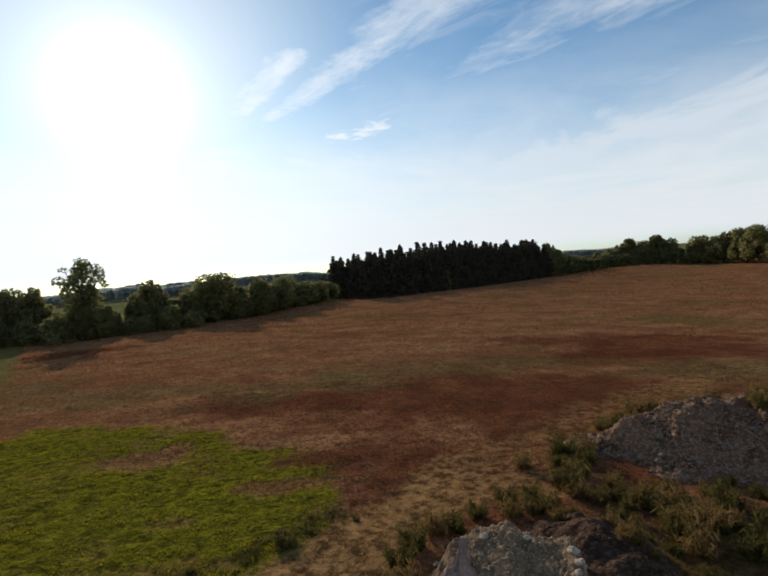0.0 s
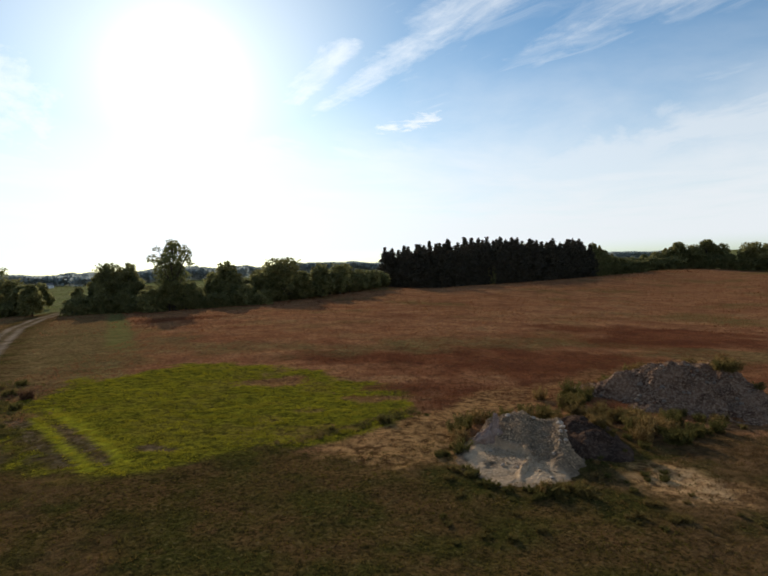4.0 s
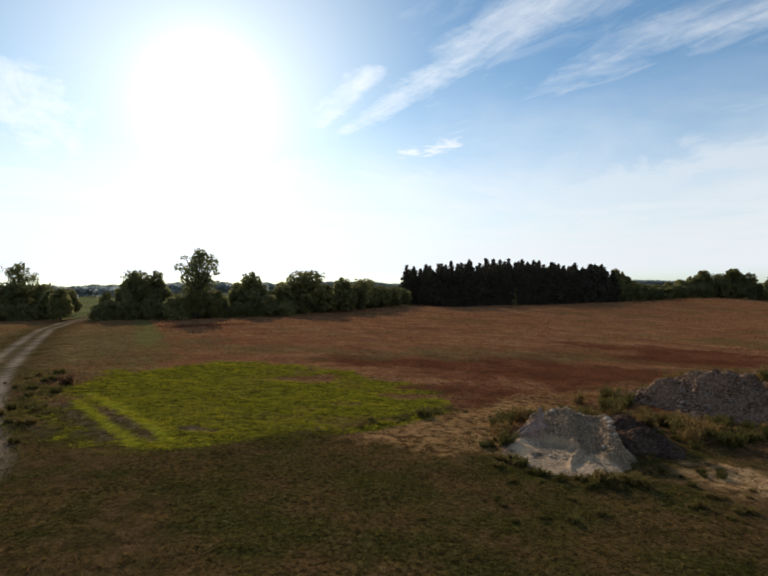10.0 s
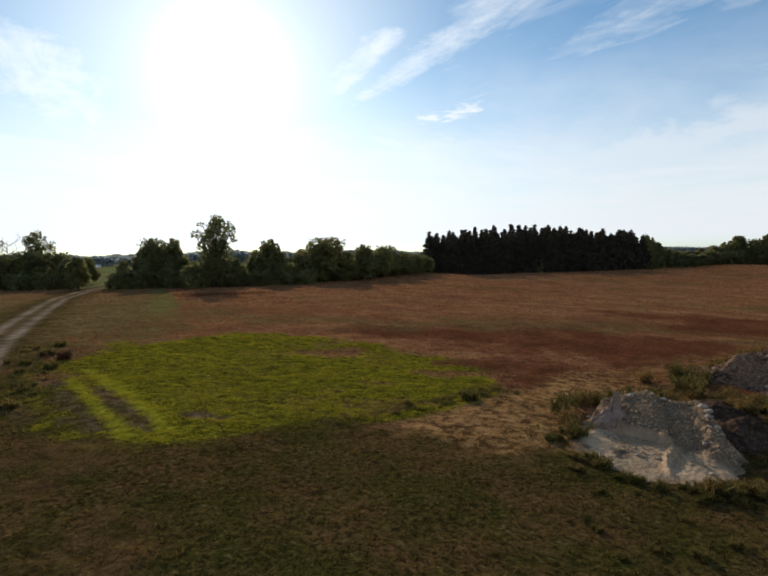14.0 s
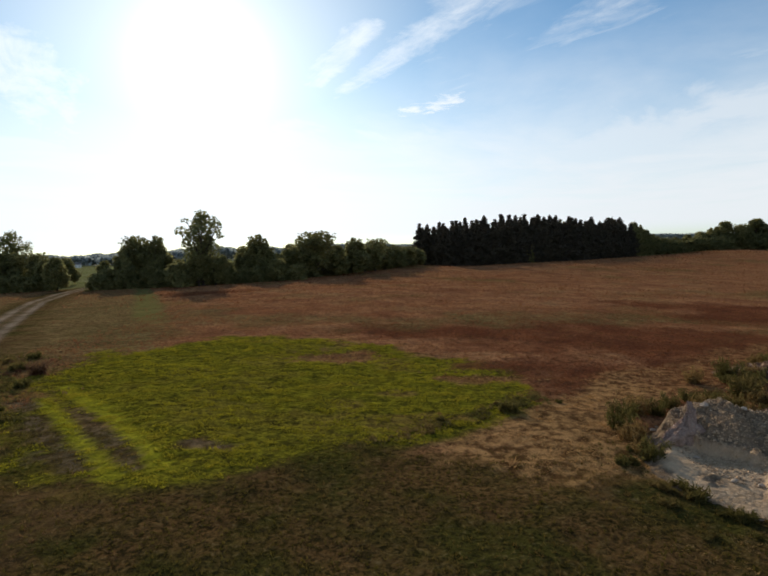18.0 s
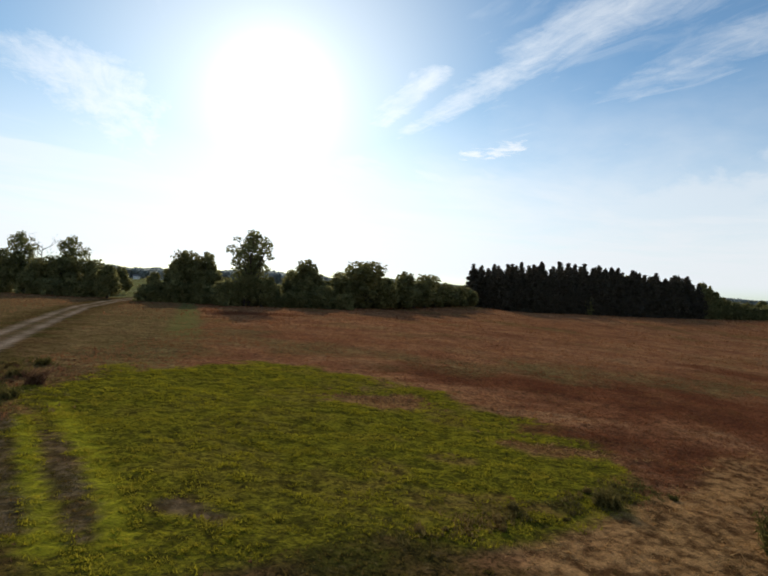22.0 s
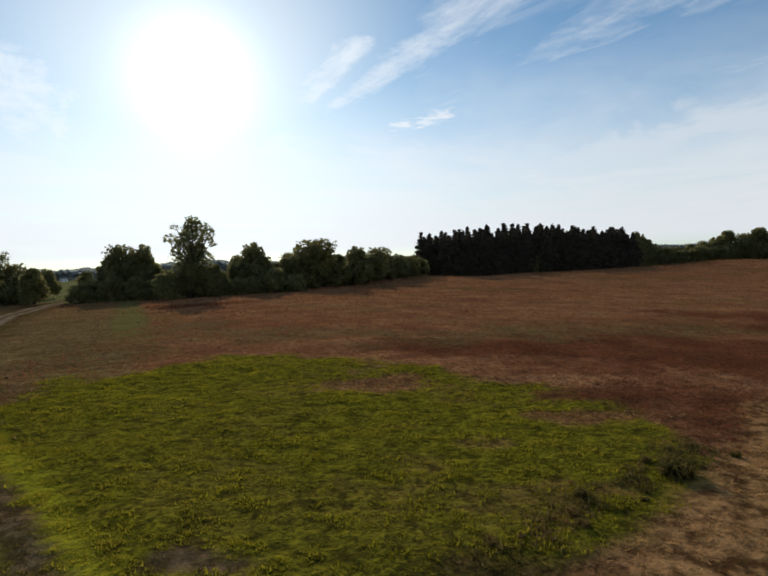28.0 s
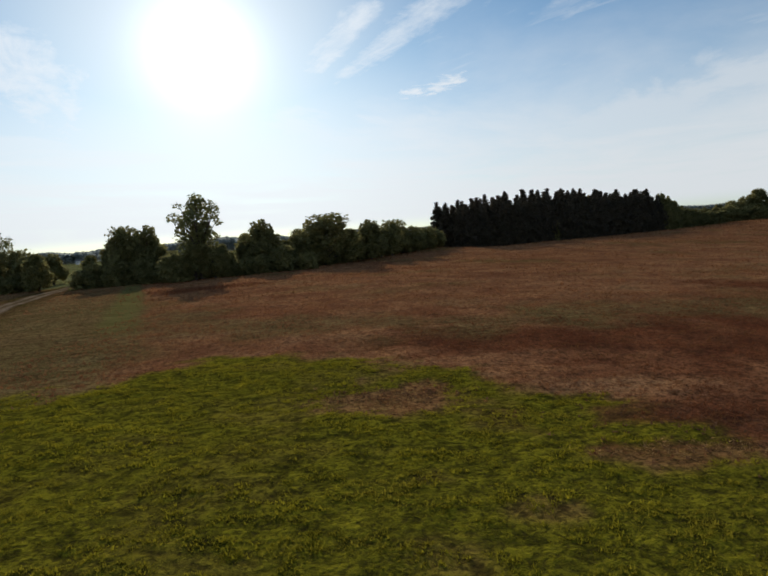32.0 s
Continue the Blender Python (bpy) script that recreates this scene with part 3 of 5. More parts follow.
def zones(x, y):
    """Weights of green patch, straw, bare track and mown lawn."""
    wob = (rough_noise(x, y, 0.9, 3) - 0.5) * 2.2 + (rough_noise(x, y, 0.25, 5) - 0.5) * 1.6
    shaggy = (rough_noise(x, y * 1.8, 0.45, 9) - 0.5) * 4.0 * smooth(y, 26, 33)
    green = smooth(inside(x, y, PATCH) + wob * 0.9 + shaggy, -0.5, 0.6 + 0.7 * smooth(y, 28, 35))
    for bx, by, rx, ry in BROWN_BAYS:
        green = green * (1 - 0.75 * smooth(1.0 - np.hypot((x - bx) / rx, (y - by) / ry) + wob * 1.3, -0.1, 0.7))
    green = green * (1 - 0.4 * smooth(rough_noise(x, y * 1.3, 0.55, 149, 3), 0.55, 0.7) * (0.25 + 0.75 * smooth(x, -7, 1)))
    thin = smooth(inside(x, y, THIN_CORNER) + wob * 0.5, -0.4, 0.5) * smooth(rough_noise(x, y, 1.3, 7), 0.3, 0.5)
    green = green * (1 - 0.68 * thin) * (1 - 0.95 * worn(x, y)[1])
    for line in WHEEL_LINES:
        green = np.maximum(green, smooth(along(x, y, line) + wob * 0.08, 0.38, 0.22))
    straw = np.maximum(smooth(inside(x, y, STRAW_AREA) + wob, -0.6, 0.8) * 0.85, smooth(inside(x, y, SAND_AREA) + wob * 0.7, -0.5, 0.7))
    straw = straw * (1 - green) * (1 - 0.5 * smooth(x + wob, 6.5, 12) * smooth(y, 22, 25))
    off = along(x, y, ROAD)
    track = np.maximum(smooth(np.abs(off - 0.75) + wob * 0.08, 0.42, 0.14), 0.12 * smooth(off, 1.3, 0.6)) * (0.55 + 0.45 * smooth(y, 20, 30))
    lawn = smooth(inside(x, y, LAWN_EDGE) + wob * 1.6, -1.2, 1.2)
    lawn = np.maximum(lawn, 0.8 * smooth(off + wob, 4.2, 1.6))
    return green, straw, track * (1 - green), lawn


def growth(x, y):
    """Weights of the dark reddish and the olive stretches of the dry field."""
    wob = (rough_noise(x, y, 0.12, 61) - 0.5) * 1.5 + (rough_noise(x, y, 0.6, 63) - 0.5) * 1.1
    red = np.zeros(np.shape(x))
    for cx, cy, rx, ry in ((16, 38, 19, 11), (8, 32, 13, 8), (30, 52, 16, 7), (2, 41, 8, 3.5), (7, 32, 7, 5), (-15.6, 29.0, 3.0, 2.2), (34, 60, 16, 7), (-24, 76, 9, 5)):
        red = np.maximum(red, smooth(1 - np.hypot((x - cx) / rx, (y - cy) / ry) + wob, -0.1, 0.7))
    olive, wob = np.zeros(np.shape(x)), wob + (rough_noise(x, y, 0.2, 65) - 0.5) * 2.4
    for cx, cy, rx, ry in ((-6, 47, 16, 4), (14, 50, 14, 4), (-20, 52, 4, 16), (30, 45, 9, 4), (-26, 34, 8, 12)):
        olive = np.maximum(olive, 0.8 * smooth(1 - np.hypot((x - cx) / rx, (y - cy) / ry) + wob, -0.1, 0.8))
    stripe = -16.6 - (y - 40.0) * 0.45
    olive = np.maximum(olive, 0.85 * smooth(np.abs(x - stripe) + wob * 0.6, 2.0, 1.0) * smooth(y, 36, 44) * (1 - smooth(y, 96, 104)))
    olive = np.maximum(olive, 0.95 * smooth(stripe - x + 0.8 * wob, -0.9, 0.5) * smooth(y, 26, 33) * (1 - 0.4 * smooth(y, 62, 90)))
    # pasture behind the hedgerow and the wood, and sun-scorched turf by the heaps
    edge = np.interp(x, [-140, -52, -16, 4, 9.5, 105, 180], [103, 101, 106, 140, 146, 232, 232])
    pasture = smooth(y - edge, -2.0, 3.0)
    scorched = np.maximum(smooth(x - 9.0 + wob * 2, 0.0, 4.0), 0.5 * smooth(rough_noise(x, y, 0.3, 67), 0.5, 0.7))
    return red, olive, pasture, scorched


def axis_lines(fine_from, fine_to, step, low, high, growth):
    lines = list(np.arange(fine_from, fine_to + step / 2, step))
    gap, at = step, fine_to
    while at < high:
        gap *= growth
        at += gap
        lines.append(at)
    gap, at, before = step, fine_from, []
    while at > low:
        gap *= growth
        at -= gap
        before.append(at)
    return np.array(before[::-1] + lines)


def quick_mesh(name, verts, faces, tone=None):
    """A mesh from arrays: verts n x 3, faces m x 3 or m x 4."""
    mesh = bpy.data.meshes.new(name)
    per = faces.shape[1]
    mesh.vertices.add(len(verts))
    mesh.vertices.foreach_set("co", np.ascontiguousarray(verts, np.float32).ravel())
    mesh.loops.add(faces.size)
    mesh.loops.foreach_set("vertex_index", np.ascontiguousarray(faces, np.int32).ravel())
    mesh.polygons.add(len(faces))
    mesh.polygons.foreach_set("loop_start", np.arange(0, faces.size, per, dtype=np.int32))
    if tone is not None:
        mesh.attributes.new("tone", "FLOAT", "POINT").data.foreach_set("value", np.ascontiguousarray(tone, np.float32))
    mesh.update(calc_edges=True)
    return mesh


def grid_faces(nx, ny, keep=None):
    i, j = np.meshgrid(np.arange(nx - 1), np.arange(ny - 1))
    a = (j * nx + i).ravel()
    faces = np.stack([a, a + 1, a + nx + 1, a + nx], 1)
    return faces if keep is None else faces[keep[faces].all(1)]


def soften(ob):
    ob.data.polygons.foreach_set("use_smooth", np.ones(len(ob.data.polygons), bool))
    return ob


def build_ground():
    gx = np.r_[axis_lines(-62, -22.5, 0.45, -2600, -62, 1.12), axis_lines(-22, 36, 0.3, -22, 2600, 1.09)]
    gy = np.r_[axis_lines(-6, 44, 0.3, -700, 44, 1.1), axis_lines(44.5, 110, 0.5, 44.5, 3200, 1.08)]
    x, y = (v.ravel() for v in np.meshgrid(gx, gy))
    near = 1 - smooth(np.hypot(x, y - 25), 40, 120)
    z = ground_height(x, y) + (rough_noise(x, y, 0.35, 11) - 0.5) * 0.22 * near + (rough_noise(x, y, 1.6, 17, 2) - 0.5) * 0.09 * near
    green, straw, track, lawn = zones(x, y)
    z = z - 0.07 * track
    mesh = quick_mesh("ground", np.stack([x, y, z], 1), grid_faces(len(gx), len(gy)))
    mesh.attributes.new("zone", "FLOAT_COLOR", "POINT").data.foreach_set("color", np.stack([green, straw, track, lawn], 1).astype(np.float32).ravel())
    red, olive, pasture, scorched = growth(x, y)
    strip = smooth(np.abs(x + 16.6 + (y - 40.0) * 0.45) + (rough_noise(x, y, 0.5, 131) - 0.5) * 1.2, 1.7, 0.9) * smooth(y, 44, 52) * (1 - smooth(y, 92, 99))
    mesh.attributes.new("growth", "FLOAT_COLOR", "POINT").data.foreach_set("color", np.stack([red, olive, pasture, scorched], 1).astype(np.float32).ravel())
    sandy, soil, lush = worn(x, y)
    mesh.attributes.new("bare", "FLOAT_COLOR", "POINT").data.foreach_set("color", np.stack([sandy, soil, lush, strip], 1).astype(np.float32).ravel())
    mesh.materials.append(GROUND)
    return soften(tagged(new("ground", mesh), "dry open field with mown grass, straw and a dirt track", "ground", kind="structure"))


build_ground()


def surface_z(x, y):
    near = 1 - smooth(np.hypot(x, y - 25), 40, 120)
    return ground_height(x, y) + (rough_noise(x, y, 0.35, 11) - 0.5) * 0.22 * near + (rough_noise(x, y, 1.6, 17, 2) - 0.5) * 0.09 * near


# ---- grass ----
def blades(name, x, y, z, height, width, count, lean, mat, label, category, flat=0.0, bias=0.0):
    """Tufts of pointed blades as one sheet of stuff: each blade is one leaning pointed strip."""
    n = len(x)
    total = n * count
    bx, by, bz, bh = (np.repeat(v, count) for v in (x, y, z, height))
    turn, tilt = rng.uniform(0, 2 * np.pi, total), np.abs(rng.normal(lean, lean * (0.5 if lean < 1.3 else 0.12), total))
    bx, by = bx + rng.normal(0, 1, total) * bh * 0.22, by + rng.normal(0, 1, total) * bh * 0.22
    bh = bh * rng.uniform(0.55, 1.15, total)
    half = np.asarray(width) * rng.uniform(0.6, 1.3, total) * (0.4 + bh / np.maximum(np.mean(height), 1e-3) * 0.6)
    sx, sy = np.cos(turn), np.sin(turn)
    face = turn + rng.uniform(-1, 1, total)
    px, py = -np.sin(face) * half, np.cos(face) * half
    shape = ((0, 0, -1), (0, 0, 1), (1.0, 1.0, 0))
    verts = np.empty((total, 3, 3))
    for k, (up, out, wide) in enumerate(shape):
        verts[:, k, 0] = bx + sx * np.sin(tilt) * bh * out + px * wide
        verts[:, k, 1] = by + sy * np.sin(tilt) * bh * out + py * wide
        verts[:, k, 2] = bz - 0.02 + bh * up * np.cos(tilt) * (1 - flat * up * 0.5)
    faces = np.arange(total * 3).reshape(-1, 3)
    tone = np.repeat(np.clip(np.repeat(rng.normal(0.5, 0.22, n) + bias, count) + rng.normal(0, 0.14, total), 0, 1), 3)
    mesh = quick_mesh(name, verts.reshape(-1, 3), faces, tone)
    mesh.materials.append(mat)
    return tagged(new(name, mesh), label, category, kind="stuff")


def scatter(n, x0, x1, y0, y1, power=1.0):
    """Random places, denser towards y0 where power is over 1."""
    return rng.uniform(x0, x1, n), y0 + (y1 - y0) * rng.uniform(0, 1, n) ** power


def piles_clear(x, y):
    return (np.hypot((x - 7.2) / 2.1, (y - 20.0) / 2.8) > 1) & (np.hypot((x - 19.3) / 4.5, (y - 29.0) / 3.9) > 1)


def sow():
    x, y = scatter(110000, -24, 26, 0, 27)
    g, s, t, l = zones(x, y)
    keep = (l * (1 - g) * (1 - t) - 0.45 * s > rng.uniform(0.12, 0.85, len(x))) & piles_clear(x, y) & (rough_noise(x, y, 0.7, 31) > 0.3)
    x, y = x[keep], y[keep]
    tall, bias = rng.uniform(0.04, 0.11, len(x)), 0.9 * (rough_noise(x, y, 1.3, 33) - 0.5)
    burnt = growth(x, y)[3] * 1.2 > rng.uniform(0.2, 1.0, len(x))
    for name, own, mat, label in (("mown_grass", ~burnt, LAWN, "short olive mown grass covering the near ground"), ("scorched_grass", burnt, SCORCHED, "short reddish-brown scorched grass near the earth piles")):
        blades(name, x[own], y[own], surface_z(x[own], y[own]), tall[own], 0.013, 6, 0.85, mat, label, "grass", bias=bias[own])

    x, y = scatter(135000, -19, 6, 17, 40)
    g, s, t, l = zones(x, y)
    keep = (g > rng.uniform(0.25, 0.8, len(x))) & (rough_noise(x * 0.8, y * 1.2, 2.6, 47, 3) > rng.uniform(0.34, 0.56, len(x)))
    x, y = x[keep], y[keep]
    tall = 0.025 + 0.062 * smooth(rough_noise(x * 0.8, y * 1.2, 2.6, 47, 3), 0.42, 0.66)
    blades("green_crop", x, y, surface_z(x, y), tall * rng.uniform(0.7, 1.3, len(x)), 0.016, 7, 1.12, GREEN, "bright yellow-green leafy patch growing in the dry field", "plants", bias=1.3 * (rough_noise(x * 0.6, y * 1.1, 1.2, 43) - 0.5) + 0.4 * worn(x, y)[2])

    x, y = scatter(36000, -3, 32, 17, 44)
    g, s, t, l = zones(x, y)
    keep = (s * (1 - 0.8 * worn(x, y)[0]) > rng.uniform(0.2, 0.8, len(x))) & piles_clear(x, y)
    x, y = x[keep], y[keep]
    blades("straw_litter", x, y, surface_z(x, y), rng.uniform(0.07, 0.2, len(x)) * (0.3 + 0.9 * smooth(rough_noise(x, y, 1.1, 45), 0.4, 0.62)), 0.014, 9, 1.3, STRAW, "pale dry straw lying beside the earth piles", "straw")

    x, y = scatter(90000, -22, 34, 24, 58, 1.4)
    g, s, t, l = zones(x, y)
    keep = ((1 - l) * (1 - g) * (1 - s) * (1 - t) > rng.uniform(0.3, 0.9, len(x))) & piles_clear(x, y) & (rough_noise(x, y, 1.2, 57, 3) > rng.uniform(0.3, 0.55, len(x)))
    x, y = x[keep], y[keep]
    blades("field_stubble", x, y, surface_z(x, y), rng.uniform(0.05, 0.15, len(x)), 0.016, 6, 0.9, FIELD, "short rough reddish-brown stubble in the near field", "stubble", bias=0.1 - 0.9 * growth(x, y)[0])

    x, y = scatter(110000, -75, 150, 22, 225, 2.1)
    g, s, t, l = zones(x, y)
    keep = ((1 - l) * (1 - g) * (1 - s) * (1 - t) * (1 - growth(x, y)[2]) * (1 - 0.6 * growth(x, y)[1]) > rng.uniform(0.3, 0.9, len(x))) & piles_clear(x, y)
    x, y = x[keep], y[keep]
    far = np.hypot(x, y)
    tall = (0.06 + 0.24 * rough_noise(x, y, 0.25, 51)) * rng.uniform(0.7, 1.3, len(x)) * (0.4 + 0.6 * smooth(y, 36, 70))
    blades("field_grass", x, y, surface_z(x, y), tall, 0.008 + 0.0004 * np.repeat(far, 6), 6, 0.85, FIELD, "tall reddish-brown dry grass over the wide field", "grass", bias=0.12 - 0.9 * growth(x, y)[0])

    # dry litter on the worn turf round the heaps
    x, y = scatter(16000, 2.5, 18.0, 12.6, 22.5)
    keep = (rough_noise(x, y, 1.1, 119) > rng.uniform(0.55, 0.68, len(x))) & piles_clear(x, y)
    x, y = x[keep], y[keep]
    blades("dry_litter", x, y, surface_z(x, y), rng.uniform(0.05, 0.12, len(x)), 0.026, 6, 1.3, DRYWEED, "pale dry litter lying in the turf round the earth piles", "straw")

    x, y = rng.normal(2.4, 1.3, 170), rng.normal(28.9, 0.22, 170)
    blades("straw_strip", x, y, surface_z(x, y), rng.uniform(0.1, 0.22, 170), 0.02, 7, 1.4, STRAW, "pale dry straw lying along the green patch's end", "straw")

    # dead weeds in the bays and at the ends of the green patch, dark green growth along its south-east edge
    spots = [rng.normal(0, 1, (n, 2)) * size + at for n, at, size in ((420, (-4.6, 33.6), (1.2, 0.6)), (300, (3.2, 30.6), (1.5, 1.4)), (420, (-19.2, 32.6), (1.3, 1.1)))]
    x, y = np.concatenate(spots).T
    blades("dead_weeds", x, y, surface_z(x, y), rng.uniform(0.04, 0.15, len(x)), 0.018, 7, 0.9, BRUSH, "reddish-brown dead weeds standing in gaps of the green patch", "weeds")
    s = rng.uniform(0, 1, 2600)
    x, y = -13.2 - 8.6 * s + rng.normal(0, 1.1, 2600), 18.5 + 17.0 * s + rng.normal(0, 1.0, 2600)
    keep = (rough_noise(x, y, 0.9, 127) > 0.45) & (along(x, y, ROAD) > 1.3)
    x, y = x[keep], y[keep]
    blades("verge_weeds", x, y, surface_z(x, y), rng.uniform(0.05, 0.22, len(x)), 0.018, 8, 0.8, WEED, "dark green weeds between the dirt track and the green patch", "weeds")
    s = rng.uniform(0, 1, 1500)
    x, y = -3.4 + 7.2 * s + rng.normal(0, 0.3, 1500), 21.5 + 4.7 * s ** 1.1 + rng.normal(0, 0.3, 1500)
    keep = rough_noise(x, y, 1.2, 109) > 0.42
    x, y = x[keep], y[keep]
    blades("edge_weeds", x, y, surface_z(x, y), rng.uniform(0.05, 0.17, len(x)), 0.016, 7, 0.8, WEED, "dark green weeds along the edge of the green patch", "weeds")


sow()

# ---- parts and things ----
def part(name, mesh, mat, parent, label=""):
    """Links a mesh or a bmesh as one object under a thing or part."""
    if isinstance(mesh, bmesh.types.BMesh):
        data = bpy.data.meshes.new(name)
        mesh.to_mesh(data)
        mesh.free()
        mesh = data
    if mat is not None and not mesh.materials:
        mesh.materials.append(mat)
    ob = new(name, mesh)
    ob.parent = parent
    return tagged(ob, label)


def tube(points, radii, sides=7):
    """Vertices and quads of a tapered round limb along points."""
    points = [Vector(p) for p in points]
    verts, faces = [], []
    for k, (p, r) in enumerate(zip(points, radii)):
        ahead = (points[min(k + 1, len(points) - 1)] - points[max(k - 1, 0)]).normalized()
        side = ahead.cross(Vector((0.31, 0.95, 0.05))).normalized()
        other = ahead.cross(side)
        for s in range(sides):
            a = 2 * math.pi * s / sides
            verts.append(p + (side * math.cos(a) + other * math.sin(a)) * r)
    for k in range(len(points) - 1):
        for s in range(sides):
            a, b = k * sides + s, k * sides + (s + 1) % sides
            faces.append((a, b, b + sides, a + sides))
    return verts, faces


def tubes_mesh(name, limbs, sides=7):
    verts, faces = [], []
    for points, radii in limbs:
        v, f = tube(points, radii, sides)
        faces += [tuple(i + len(verts) for i in q) for q in f]
        verts += [tuple(p) for p in v]
    mesh = bpy.data.meshes.new(name)
    mesh.from_pydata(verts, [], faces)
    mesh.polygons.foreach_set("use_smooth", np.ones(len(faces), bool))
    return mesh


def leaves_mesh(name, centres, size, droop=0.0, shape=1.5, slim=0.42):
    """Many small pointed leaves, each a kite of two triangles, at the given places."""
    n = len(centres)
    a = rng.normal(0, 1, (n, 3))
    a[:, 2] = a[:, 2] * 0.6 - droop
    a /= np.linalg.norm(a, axis=1)[:, None]
    b = np.cross(a, rng.normal(0, 1, (n, 3)))
    b /= np.linalg.norm(b, axis=1)[:, None]
    s = (size * rng.uniform(0.55, 1.35, n))[:, None]
    verts = np.stack([centres - a * s * shape * 0.5, centres + b * s * slim, centres + a * s * shape * 0.5, centres - b * s * slim], 1)
    tone = np.repeat(np.clip(rng.normal(0.5, 0.25, n), 0, 1), 4)
    return quick_mesh(name, verts.reshape(-1, 3), np.arange(4 * n).reshape(-1, 4), tone)


def broad_tree(name, height, wide, seed, leaves=6400, airy=0.0, mat=LEAF, low=0.12, leaf=0.34, label="", category="tree"):
    """A leafy tree at the origin: tapered trunk, forking limbs, a crown of clumps with gaps between them."""
    pick = np.random.default_rng(seed)
    tree = new(name)
    top = height * (0.62 if airy else 0.55)
    bend = pick.normal(0, 0.03 * height, 2)
    spine = [(bend[0] * k * k, bend[1] * k * k, -0.15 + (top + 0.15) * k) for k in np.linspace(0, 1, 6)]
    base = 0.022 * height + 0.04
    limbs = [(spine, [base * 1.35, base, base * 0.8, base * 0.62, base * 0.45, base * 0.25])]
    clumps = []
    count = 46 if airy else 27
    for k in range(count):
        level = low + (1 - low) * (k + 0.5) / count
        turn = k * 2.4 + pick.uniform(-0.5, 0.5)
        if airy:
            spread = wide * (0.45 + 0.5 * smooth(level, 0.4, 0.75) - 0.45 * smooth(level, 0.8, 1.02)) * pick.uniform(0.25, 1.0)
        else:
            spread = wide * 0.86 * math.sqrt(max(0.02, 1 - (max(level - 0.42, 0) / 0.58) ** 2)) * pick.uniform(0.5, 0.98)
        tip = Vector((math.cos(turn) * spread, math.sin(turn) * spread, height * (level if airy else level * 0.93) * pick.uniform(0.93, 1.0)))
        start = Vector(spine[min(5, max(1, int(level * 4.4)))])
        mid = start.lerp(tip, 0.5) + Vector((0, 0, 0.06 * height * (0.5 - level)))
        if level > low + 0.03:
            limbs.append(([start, mid, tip], [base * 0.42, base * 0.26, 0.02]))
        radius = (wide * 0.36 if not airy else wide * 0.33) * pick.uniform(0.55, 1.2) * (1.18 - 0.6 * level)
        clumps.append((tip * 0.92 + Vector((0, 0, 0.02 * height)), radius))
    if airy:
        for k in range(12):
            level = 0.5 + 0.46 * k / 12
            clumps.append((Vector((pick.normal(0, wide * 0.22), pick.normal(0, wide * 0.22), height * level)), wide * pick.uniform(0.24, 0.38)))
    else:
        for k in range(7):
            clumps.append((Vector((pick.normal(0, wide * 0.25), pick.normal(0, wide * 0.25), height * pick.uniform(0.35, 0.86))), wide * pick.uniform(0.34, 0.5)))
    part("trunk", tubes_mesh("trunk", limbs[:1]), BARK, tree, "grey-brown furrowed bark")
    tagged(part("limb", tubes_mesh("limb", limbs[1:], 4), BARK, tree), kind="stuff")
    weights = np.array([r * r for _, r in clumps])
    which = pick.choice(len(clumps), leaves, p=weights / weights.sum())
    centre, radius = np.array([tuple(c) for c, _ in clumps])[which], np.array([r for _, r in clumps])[which]
    away = pick.normal(0, 1, (leaves, 3))
    away /= np.linalg.norm(away, axis=1)[:, None]
    away[:, 2] *= 0.8
    deep = pick.uniform(0.25, 1.0, leaves) ** 0.45
    places = centre + away * (radius * deep * (1 + 0.25 * pick.normal(0, 1, leaves) * (pick.uniform(0, 1, leaves) < 0.2)))[:, None]
    places[:, 2] = np.maximum(places[:, 2], height * low * 0.35)
    part("crown", leaves_mesh("crown", places, leaf), mat, tree)
    return tagged(tree, label, category)


